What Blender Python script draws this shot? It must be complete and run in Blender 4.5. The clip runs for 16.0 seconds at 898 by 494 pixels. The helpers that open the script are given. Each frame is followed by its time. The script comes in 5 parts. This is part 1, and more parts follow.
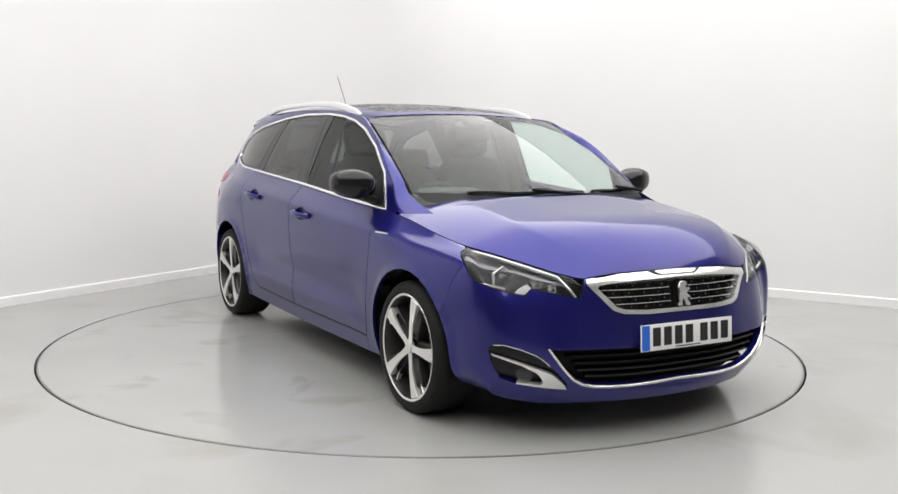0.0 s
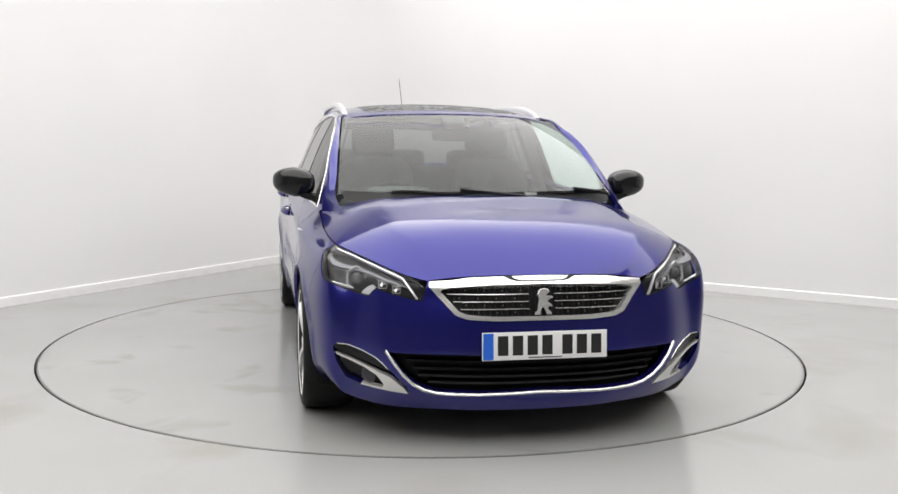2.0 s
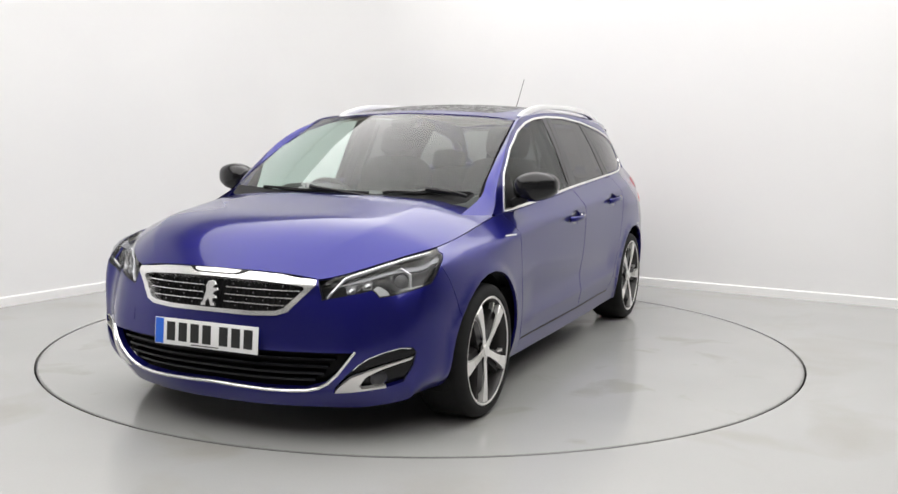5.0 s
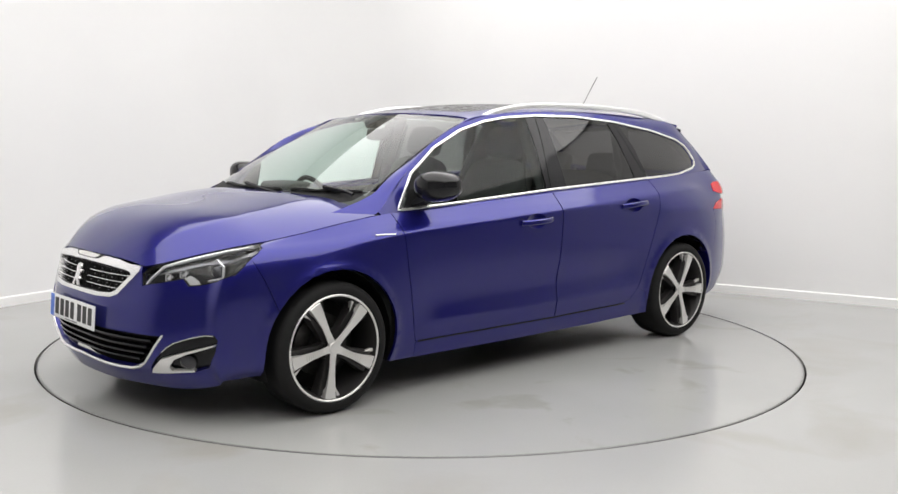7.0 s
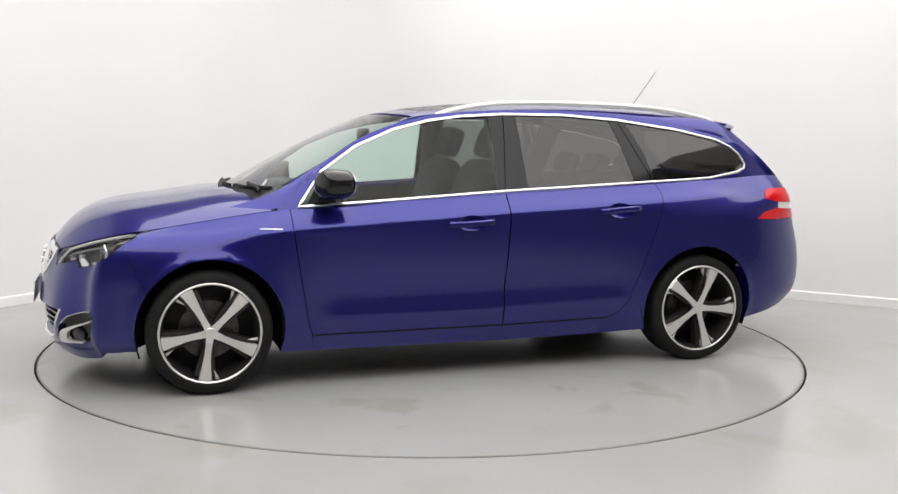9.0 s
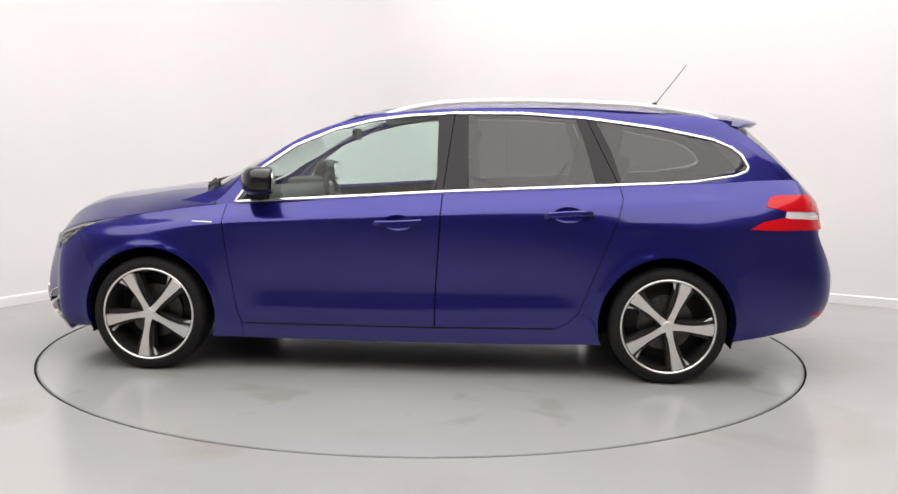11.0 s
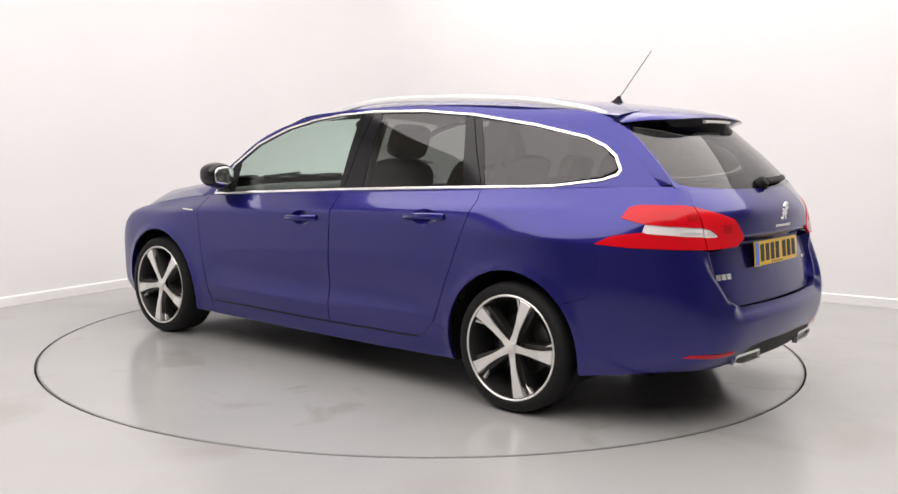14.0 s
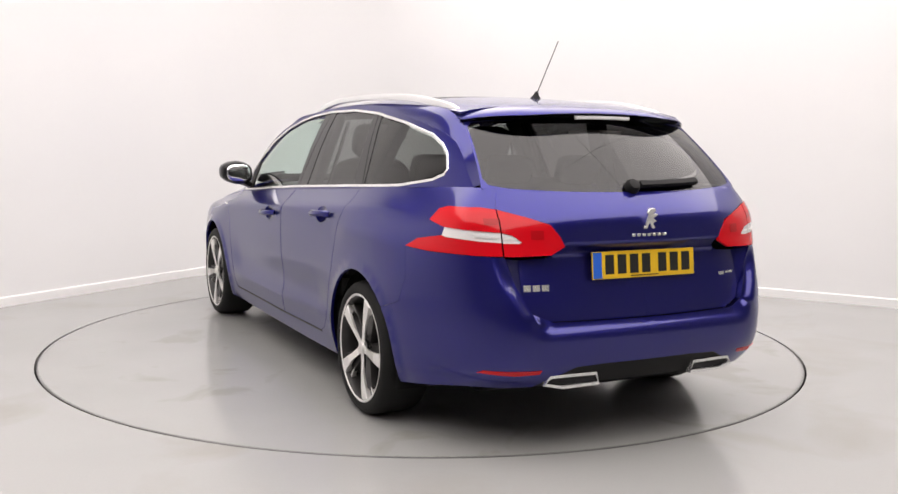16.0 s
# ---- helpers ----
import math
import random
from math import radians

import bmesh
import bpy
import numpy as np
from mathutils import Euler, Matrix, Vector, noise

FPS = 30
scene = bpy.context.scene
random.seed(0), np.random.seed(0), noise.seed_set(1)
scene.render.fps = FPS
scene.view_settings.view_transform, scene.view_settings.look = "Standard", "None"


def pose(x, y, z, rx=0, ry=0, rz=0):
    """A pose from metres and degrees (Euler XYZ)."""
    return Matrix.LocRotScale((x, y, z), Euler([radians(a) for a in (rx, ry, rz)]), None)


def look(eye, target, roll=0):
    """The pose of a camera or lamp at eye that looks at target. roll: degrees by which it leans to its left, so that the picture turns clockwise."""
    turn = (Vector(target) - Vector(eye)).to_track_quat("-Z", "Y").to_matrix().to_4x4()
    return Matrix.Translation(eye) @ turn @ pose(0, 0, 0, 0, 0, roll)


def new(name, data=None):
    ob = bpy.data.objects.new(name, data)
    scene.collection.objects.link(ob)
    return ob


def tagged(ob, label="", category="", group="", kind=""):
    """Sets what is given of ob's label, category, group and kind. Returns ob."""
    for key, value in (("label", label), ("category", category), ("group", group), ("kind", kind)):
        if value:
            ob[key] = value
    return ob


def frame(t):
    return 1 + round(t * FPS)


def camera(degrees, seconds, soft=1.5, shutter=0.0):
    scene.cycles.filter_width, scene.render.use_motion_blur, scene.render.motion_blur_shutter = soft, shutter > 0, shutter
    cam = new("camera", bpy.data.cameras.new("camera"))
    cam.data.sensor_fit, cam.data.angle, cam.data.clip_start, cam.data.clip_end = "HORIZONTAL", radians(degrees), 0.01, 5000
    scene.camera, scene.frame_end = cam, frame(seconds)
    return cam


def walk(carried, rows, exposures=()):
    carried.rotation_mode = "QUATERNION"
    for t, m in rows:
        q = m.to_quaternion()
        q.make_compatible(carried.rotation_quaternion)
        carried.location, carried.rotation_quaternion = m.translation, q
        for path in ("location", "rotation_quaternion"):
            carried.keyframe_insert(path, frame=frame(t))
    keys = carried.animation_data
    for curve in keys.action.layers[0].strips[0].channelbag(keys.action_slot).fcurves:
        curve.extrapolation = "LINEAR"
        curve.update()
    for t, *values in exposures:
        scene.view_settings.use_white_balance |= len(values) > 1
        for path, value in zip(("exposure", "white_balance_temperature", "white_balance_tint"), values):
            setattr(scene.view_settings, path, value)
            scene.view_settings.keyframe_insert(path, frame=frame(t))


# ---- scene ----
# The camera stands still; the car turns on a turntable 4.5 m across.
cam = camera(50.66, 16.0)
EYE = look((0, -5.8791, 1.2490), (0.14858, 0.08111, 0.57503), 0.77)
EXPOSURES = [(0.0, -0.05, 6500, 11), (9.2, -0.05, 6520, 11), (11.3, 0.0, 6690, 16), (16.0, 0.01, 6770, 17)]
walk(cam, [(0.0, EYE), (16.0, EYE)], EXPOSURES)

# turn of the table, degrees
TURN = [(0.0, -61.49), (0.5, -63.54), (1.0, -67.56), (1.5, -72.92), (2.0, -79.29), (2.5, -85.12), (3.0, -91.43),
        (3.5, -97.29), (4.0, -103.54), (4.5, -109.35), (5.0, -115.61), (5.5, -121.40), (6.0, -127.25), (6.5, -133.15), (7.0, -139.00),
        (7.5, -144.84), (8.0, -151.03), (8.5, -156.64), (9.0, -162.57), (9.5, -168.30), (10.0, -174.00), (10.5, -179.70), (11.0, -185.40),
        (11.5, -191.12), (12.0, -197.12), (12.5, -202.86), (13.0, -208.94), (13.5, -214.71), (14.0, -220.82), (14.5, -226.44),
        (15.0, -232.54), (15.5, -238.26), (16.0, -244.46)]
CAR_ON_TABLE = (0.019, 0.070)

# ---- light ----
world = bpy.data.worlds.new("world")
world.use_nodes = True
world.node_tree.nodes["Background"].inputs[0].default_value = (0.9, 0.95, 1.0, 1)
world.node_tree.nodes["Background"].inputs[1].default_value = 0.05
scene.world = world
PANEL_LIGHT = 2.62


# ---- materials ----
def node_material(name, base, rough=0.5, metal=0.0, coat=0.0, ior=1.5, emit=None, strength=0.0, trans=0.0, spec=0.5):
    m = bpy.data.materials.new(name)
    m.use_nodes = True
    b = m.node_tree.nodes["Principled BSDF"]
    b.inputs["Base Color"].default_value = (*base, 1)
    b.inputs["Roughness"].default_value = rough
    b.inputs["Metallic"].default_value = metal
    b.inputs["Coat Weight"].default_value = coat
    b.inputs["Coat Roughness"].default_value = 0.03
    b.inputs["IOR"].default_value = ior
    b.inputs["Specular IOR Level"].default_value = spec
    b.inputs["Transmission Weight"].default_value = trans
    if emit:
        b.inputs["Emission Color"].default_value = (*emit, 1)
        b.inputs["Emission Strength"].default_value = strength
    return m


def vary(m, scale, low, high, rough=None, bump=0.0, bump_scale=None, detail=6, dist=0.002):
    """Two scales of noise over the base colour, with fine relief."""
    t = m.node_tree
    n, b = t.nodes, t.nodes["Principled BSDF"]
    co = n.new("ShaderNodeTexCoord")
    big, fine = n.new("ShaderNodeTexNoise"), n.new("ShaderNodeTexNoise")
    big.inputs["Scale"].default_value, big.inputs["Detail"].default_value = scale, detail
    fine.inputs["Scale"].default_value, fine.inputs["Detail"].default_value = bump_scale or scale * 30, 4
    for x in (big, fine):
        t.links.new(co.outputs["Object"], x.inputs["Vector"])
    ramp = n.new("ShaderNodeValToRGB")
    ramp.color_ramp.elements[0].position, ramp.color_ramp.elements[1].position = 0.3, 0.7
    ramp.color_ramp.elements[0].color, ramp.color_ramp.elements[1].color = (*low, 1), (*high, 1)
    mix = n.new("ShaderNodeMix")
    mix.data_type = "FLOAT"
    mix.inputs[0].default_value = 0.25
    t.links.new(big.outputs[0], mix.inputs[2])
    t.links.new(fine.outputs[0], mix.inputs[3])
    t.links.new(mix.outputs[0], ramp.inputs[0])
    t.links.new(ramp.outputs[0], b.inputs["Base Color"])
    if rough:
        r = n.new("ShaderNodeMapRange")
        r.inputs[3].default_value, r.inputs[4].default_value = rough
        t.links.new(big.outputs[0], r.inputs[0])
        t.links.new(r.outputs[0], b.inputs["Roughness"])
    if bump:
        bp = n.new("ShaderNodeBump")
        bp.inputs["Strength"].default_value, bp.inputs["Distance"].default_value = bump, dist
        t.links.new(fine.outputs[0], bp.inputs["Height"])
        t.links.new(bp.outputs[0], b.inputs["Normal"])
    return m


def stain(m, scale, tint, low, high, amount, rough):
    """Worn marks with a shape of their own over the base colour, and a change of gloss."""
    t = m.node_tree
    b = t.nodes["Principled BSDF"]
    co, no, mp, mix = (t.nodes.new(k) for k in ("ShaderNodeTexCoord", "ShaderNodeTexNoise", "ShaderNodeMapRange", "ShaderNodeMix"))
    no.inputs["Scale"].default_value, no.inputs["Detail"].default_value, no.inputs["Distortion"].default_value = scale, 8, 0.6
    t.links.new(co.outputs["Object"], no.inputs["Vector"])
    mp.inputs[1].default_value, mp.inputs[2].default_value, mp.inputs[4].default_value = low, high, amount
    t.links.new(no.outputs[0], mp.inputs[0])
    mix.data_type = "RGBA"
    mix.inputs[7].default_value = (*tint, 1)
    was = b.inputs["Base Color"].links[0].from_socket
    t.links.new(mp.outputs[0], mix.inputs[0])
    t.links.new(was, mix.inputs[6])
    t.links.new(mix.outputs[2], b.inputs["Base Color"])
    if b.inputs["Roughness"].links:
        rm = t.nodes.new("ShaderNodeMix")
        rm.data_type = "FLOAT"
        rm.inputs[3].default_value = rough
        t.links.new(mp.outputs[0], rm.inputs[0])
        t.links.new(b.inputs["Roughness"].links[0].from_socket, rm.inputs[2])
        t.links.new(rm.outputs[0], b.inputs["Roughness"])
    return m


def clear_glass(name, tint, gloss=1.0, base=0.045):
    """A thin pane: tinted straight through, gloss by the angle."""
    m = bpy.data.materials.new(name)
    m.use_nodes = True
    t = m.node_tree
    t.nodes.remove(t.nodes["Principled BSDF"])
    out = t.nodes["Material Output"]
    a, g, mix, f, p5, sc = (t.nodes.new(k) for k in ("ShaderNodeBsdfTransparent", "ShaderNodeBsdfGlossy", "ShaderNodeMixShader", "ShaderNodeLayerWeight", "ShaderNodeMath", "ShaderNodeMath"))
    a.inputs[0].default_value = (*tint, 1)
    g.inputs["Color"].default_value = (gloss, gloss, gloss, 1)
    g.inputs["Roughness"].default_value = 0.01
    f.inputs[0].default_value = 0.5
    p5.operation, sc.operation = "POWER", "MULTIPLY_ADD"
    p5.inputs[1].default_value, sc.inputs[1].default_value, sc.inputs[2].default_value = 5.0, 1 - base, base
    t.links.new(f.outputs["Facing"], p5.inputs[0])
    t.links.new(p5.outputs[0], sc.inputs[0])
    t.links.new(sc.outputs[0], mix.inputs[0])
    t.links.new(a.outputs[0], mix.inputs[1])
    t.links.new(g.outputs[0], mix.inputs[2])
    t.links.new(mix.outputs[0], out.inputs["Surface"])
    return m


PAINT = node_material("blue_metallic_paint", (0.0145, 0.0145, 0.165), 0.32, 0.75, 1.0)
PAINT.node_tree.nodes["Principled BSDF"].inputs["Specular Tint"].default_value = (0.03, 0.03, 0.42, 1)
PAINT.node_tree.nodes["Principled BSDF"].inputs["Coat Roughness"].default_value = 0.075
CHROME = node_material("chrome", (0.86, 0.86, 0.86), 0.2, 0.78)
SATIN = node_material("satin_silver", (0.80, 0.79, 0.77), 0.36, 0.75)
BLACK = node_material("black_plastic", (0.006, 0.006, 0.0065), 0.55, spec=0.22)
GLOSS_BLACK = node_material("gloss_black", (0.007, 0.007, 0.009), 0.08, spec=0.3)
UNDER = vary(node_material("dark_underbody", (0.01, 0.01, 0.01), 0.9, spec=0.1), 6, (0.006, 0.006, 0.006), (0.014, 0.014, 0.014))
RUBBER = vary(node_material("tyre_rubber", (0.02, 0.02, 0.02), 0.62, spec=0.2), 14, (0.007, 0.007, 0.007), (0.014, 0.014, 0.014), (0.55, 0.8), 0.2, 220, dist=0.0006)
GLASS_CLEAR = clear_glass("green_tinted_glass", (0.80, 0.89, 0.85))
GLASS_SIDE = clear_glass("tinted_side_glass", (0.76, 0.87, 0.83), gloss=0.6, base=0.038)
GLASS_DARK = clear_glass("privacy_glass", (0.20, 0.20, 0.20), gloss=0.85, base=0.065)
WALL = vary(node_material("white_wall_paint", (0.8, 0.8, 0.8), 0.6), 0.7, (0.755, 0.755, 0.755), (0.795, 0.795, 0.79), (0.5, 0.65), 0.04, 240, dist=0.0006)
# grey picked for how dark the car's reflections turn out
UNSEEN_WALL = vary(node_material("unseen_wall_grey", (0.1, 0.1, 0.1), 0.7), 0.7, (0.25, 0.25, 0.25), (0.30, 0.30, 0.295), (0.6, 0.8), 0.04, 240)
TRIM_WHITE = node_material("white_gloss_trim", (0.82, 0.82, 0.81), 0.3)
FLOOR = vary(node_material("grey_floor_paint", (0.4, 0.4, 0.4), 0.3), 0.8, (0.33, 0.33, 0.325), (0.365, 0.365, 0.36), (0.14, 0.24), 0.03, 90, dist=0.0008)
DISC = vary(node_material("grey_table_paint", (0.4, 0.4, 0.4), 0.3), 1.1, (0.32, 0.32, 0.315), (0.36, 0.36, 0.352), (0.10, 0.20), 0.03, 90, dist=0.0008)
# edge grey, darkened to carry the shade of the groove
EDGE = vary(node_material("shaded_edge", (0.3, 0.3, 0.3), 0.4), 3, (0.10, 0.10, 0.098), (0.18, 0.18, 0.175))
stain(FLOOR, 1.3, (0.27, 0.25, 0.215), 0.54, 0.75, 0.5, 0.2)
stain(DISC, 2.3, (0.25, 0.24, 0.215), 0.58, 0.66, 0.45, 0.12)
# near-black that stands in for the shade inside the turntable gap
GROOVE_SHADE = node_material("groove_shade_black", (0.01, 0.01, 0.01), 0.8)
CEIL = vary(node_material("ceiling_paint", (0.7, 0.7, 0.7), 0.8), 1.5, (0.58, 0.56, 0.49), (0.66, 0.64, 0.57))
LAMP = node_material("lamp_diffuser", (0.8, 0.8, 0.8), 0.5, emit=(1.0, 0.985, 0.96), strength=PANEL_LIGHT)
LAMP_FRAME = node_material("lamp_frame_white", (0.75, 0.75, 0.75), 0.4)


# ---- mesh helpers ----
def mesh_object(name, verts, faces, material, parent=None, label="", normals=None, smooth=True):
    me = bpy.data.meshes.new(name)
    me.from_pydata([tuple(map(float, v)) for v in verts], [], [tuple(map(int, f)) for f in faces])
    me.materials.append(material)
    if smooth:
        me.polygons.foreach_set("use_smooth", [True] * len(me.polygons))
    me.validate()
    if normals is not None:
        me.normals_split_custom_set_from_vertices([tuple(map(float, n)) for n in normals])
    me.update()
    ob = new(name, me)
    ob.parent = parent
    if label:
        ob["label"] = label
    return ob


def part(name, bm, material, parent, label="", smooth=True, angle=40):
    """Links a bmesh as one mesh object under a thing or a part."""
    bmesh.ops.recalc_face_normals(bm, faces=bm.faces)
    if smooth:
        for f in bm.faces:
            f.smooth = True
        for e in bm.edges:
            if len(e.link_faces) == 2 and e.calc_face_angle(0) > radians(angle):
                e.smooth = False
    me = bpy.data.meshes.new(name)
    bm.to_mesh(me)
    bm.free()
    me.materials.append(material)
    ob = new(name, me)
    ob.parent = parent
    if label:
        ob["label"] = label
    return ob


def box(bm, size, centre, turn=None, bevel=0.0, segments=2):
    m = Matrix.Translation(centre) @ (turn or Matrix()) @ Matrix.Diagonal((*size, 1))
    got = bmesh.ops.create_cube(bm, size=1, matrix=m)
    if bevel:
        edges = list({e for v in got["verts"] for e in v.link_edges})
        bmesh.ops.bevel(bm, geom=edges, offset=bevel, segments=segments, affect="EDGES", profile=0.6)
    return bm


def boxes(*specs):
    bm = bmesh.new()
    for s in specs:
        box(bm, *s)
    return bm


def lathe(profile, n=48, axis="y"):
    """Turns (r, h) pairs about an axis."""
    v, f = [], []
    k = len(profile)
    for i in range(n):
        a = 2 * math.pi * i / n
        c, s = math.cos(a), math.sin(a)
        v += [(r * c, h, r * s) if axis == "y" else (r * c, r * s, h) for r, h in profile]
    for i in range(n):
        for j in range(k - 1):
            a, b = i * k + j, (i + 1) % n * k + j
            f.append((a, a + 1, b + 1, b))
    bm = bmesh.new()
    vs = [bm.verts.new(x) for x in v]
    for q in f:
        bm.faces.new([vs[x] for x in q])
    bmesh.ops.remove_doubles(bm, verts=bm.verts, dist=1e-5)
    return bm


def sweep(path, section, closed=False, up=None, bm=None):
    """A rod: the section (a, b) pairs carried along the path; up gives each point's second axis."""
    bm = bm or bmesh.new()
    path = [Vector(p) for p in path]
    n, rings = len(path), []
    for i, p in enumerate(path):
        d = (path[(i + 1) % n] if closed or i + 1 < n else p) - (path[i - 1] if closed or i else p)
        d.normalize()
        w = Vector(up[i]) if up is not None else Vector((0, 0, 1))
        side = d.cross(w).normalized()
        w = side.cross(d).normalized()
        rings.append([bm.verts.new(p + side * a + w * b) for a, b in section])
    k = len(section)
    for i in range(n if closed else n - 1):
        a, b = rings[i], rings[(i + 1) % n]
        for j in range(k):
            bm.faces.new((a[j], a[(j + 1) % k], b[(j + 1) % k], b[j]))
    if not closed:
        bm.faces.new(rings[0])
        bm.faces.new(rings[-1][::-1])
    return bm


def ring(r, n=8, flat=1.0):
    return [(r * math.cos(2 * math.pi * i / n), flat * r * math.sin(2 * math.pi * i / n)) for i in range(n)]


# ---- body surface ----
BELT0, BELT_RISE = 0.911, 0.0573


def belt(x):
    return BELT0 + BELT_RISE * (0.929 - x)


def house_side(x, z):
    """Half width of the glazed upper body."""
    x, z = np.asarray(x, float), np.asarray(z, float)
    h = z - 0.911
    y = 0.838 - 0.40 * h - 0.10 * np.maximum(h - 0.25, 0) ** 2 * 4
    y = y - 0.075 * (np.maximum(-1.1 - x, 0) / 0.7) ** 2.2
    return y - 0.05 * (np.maximum(x - 0.45, 0) / 0.6) ** 2


# rows of the lower body, sill to shoulder, each from the nose round the side to the tail
STATIONS_X = (1.80, 1.365, 0.95, 0.40, -0.20, -0.80, -1.365, -1.80)


def body_row(front, z_front, side_y, side_z, rear, z_rear):
    ys_f, ys_r = (0, 0.25, 0.45, 0.62, 0.76), (0.74, 0.58, 0.30, 0)
    pts = [(x, y, z) for x, y, z in zip(front, ys_f, z_front)]
    pts += [(x, y, z) for x, y, z in zip(STATIONS_X, side_y, side_z)]
    return pts + [(x, y, z) for x, y, z in zip(rear, ys_r, z_rear)]


TOP_X = (1.62, 1.365, 0.95, 0.40, -0.20, -0.80, -1.365, -1.80)
TOP_Z = (0.800, 0.842, 0.896, 0.930, 0.964, 0.997, 1.030, 1.055)
TOP_Y = [0.795, 0.815] + [float(house_side(x, z)) for x, z in zip(TOP_X[2:], TOP_Z[2:])]
BODY_ROWS = np.array([
    body_row((2.12, 2.10, 2.04, 1.95, 1.83), (0.155,) * 5, (0.800, 0.862, 0.862, 0.858, 0.856, 0.858, 0.862, 0.828), (0.18, 0.18, 0.172, 0.170, 0.170, 0.174, 0.19, 0.235), (-2.03, -2.185, -2.25, -2.265), (0.27, 0.28, 0.285, 0.285)),
    body_row((2.178, 2.168, 2.118, 2.02, 1.88), (0.29,) * 5, (0.850, 0.912, 0.893, 0.884, 0.882, 0.884, 0.900, 0.858), (0.29, 0.29, 0.29, 0.29, 0.29, 0.295, 0.30, 0.33), (-2.075, -2.24, -2.30, -2.312), (0.36, 0.37, 0.375, 0.375)),
    body_row((2.184, 2.174, 2.126, 2.03, 1.89), (0.44,) * 5, (0.864, 0.930, 0.912, 0.896, 0.893, 0.898, 0.917, 0.870), (0.44, 0.44, 0.43, 0.42, 0.42, 0.43, 0.44, 0.46), (-2.095, -2.262, -2.325, -2.337), (0.48, 0.49, 0.495, 0.495)),
    body_row((2.168, 2.154, 2.102, 2.00, 1.87), (0.56, 0.56, 0.56, 0.57, 0.58), (0.868, 0.930, 0.916, 0.906, 0.903, 0.906, 0.917, 0.872), (0.59, 0.61, 0.60, 0.60, 0.60, 0.61, 0.63, 0.63), (-2.088, -2.242, -2.305, -2.318), (0.64, 0.64, 0.64, 0.64)),
    body_row((2.148, 2.130, 2.083, 1.97, 1.82), (0.635, 0.635, 0.625, 0.66, 0.69), (0.845, 0.903, 0.908, 0.906, 0.905, 0.904, 0.904, 0.850), (0.715, 0.745, 0.775, 0.79, 0.80, 0.81, 0.82, 0.825), (-2.05, -2.185, -2.26, -2.275), (0.83, 0.83, 0.83, 0.83)),
    body_row((2.13, 2.11, 2.075, 1.94, 1.77), (0.675, 0.675, 0.66, 0.71, 0.745), (0.82, 0.855, 0.868, 0.876, 0.878, 0.874, 0.860, 0.790), (0.765, 0.800, 0.845, 0.87, 0.89, 0.91, 0.93, 0.945), (-2.02, -2.15, -2.245, -2.262), (0.945, 0.945, 0.945, 0.945)),
    [(2.105, 0, 0.705), (2.09, 0.25, 0.70), (2.06, 0.45, 0.685), (1.915, 0.63, 0.735), (1.74, 0.75, 0.780)]
    + [(x, y, z) for x, y, z in zip(TOP_X, TOP_Y, TOP_Z)]
    + [(-2.025, 0.655, 1.062), (-2.083, 0.55, 1.057), (-2.151, 0.30, 1.049), (-2.175, 0, 1.045)],
], float)
# the front wing draws back towards its top
BODY_ROWS[5, 5] = (1.70, 0.815, 0.775)
BODY_ROWS[4, 5] = (1.775, 0.848, 0.722)
# fuller corners fore and aft
BODY_ROWS[0, 4:6, 0] += (0.035, 0.015)
BODY_ROWS[0, 4:6, 2] += 0.03
for row in range(1, 6):
    BODY_ROWS[row, 3:5, 0] += (0.024, 0.046) if row < 5 else (0.018, 0.032)
    BODY_ROWS[row, 5, :2] += (0.022, 0.003)
    BODY_ROWS[row, 13:15, 0] -= (0.030, 0.018)
NV, NU = BODY_ROWS.shape[:2]
MIRROR = np.array([1, -1, 1.0])
WIDE = np.concatenate([BODY_ROWS[:, 3:0:-1] * MIRROR, BODY_ROWS, BODY_ROWS[:, -2:-5:-1] * MIRROR], axis=1)


def bend_matrix(n):
    """Second derivatives of the natural cubic through n even knots."""
    a, b = np.eye(n), np.zeros((n, n))
    for i in range(1, n - 1):
        a[i, i - 1:i + 2] = 1, 4, 1
        b[i, i - 1:i + 2] = 6, -12, 6
    return np.linalg.solve(a, b)


def basis(t, n, bend):
    t = np.clip(np.asarray(t, float), 0, n - 1)
    i = np.minimum(t.astype(int), n - 2)
    b = t - i
    a = 1 - b
    out = ((a ** 3 - a) / 6)[:, None] * bend[i] + ((b ** 3 - b) / 6)[:, None] * bend[i + 1]
    k = np.arange(len(t))
    out[k, i] += a
    out[k, i + 1] += b
    return out


BEND_U, BEND_V = bend_matrix(WIDE.shape[1]), bend_matrix(NV)


class Skin:
    """A surface over two parameters; call gives places and outward normals."""

    def __init__(self, place, scale, flip=1.0, spacing=0.045):
        self.place, self.scale, self.flip, self.spacing = place, np.array(scale, float), flip, spacing

    def normals(self, ab):
        e = 1e-4
        da = self.place(ab + [e, 0]) - self.place(ab - [e, 0])
        db = self.place(ab + [0, e]) - self.place(ab - [0, e])
        n = np.cross(da, db) * self.flip
        return n / np.maximum(np.linalg.norm(n, axis=1, keepdims=True), 1e-12)


def soft_step(t):
    t = np.clip(t, 0, 1)
    return t * t * (3 - 2 * t)


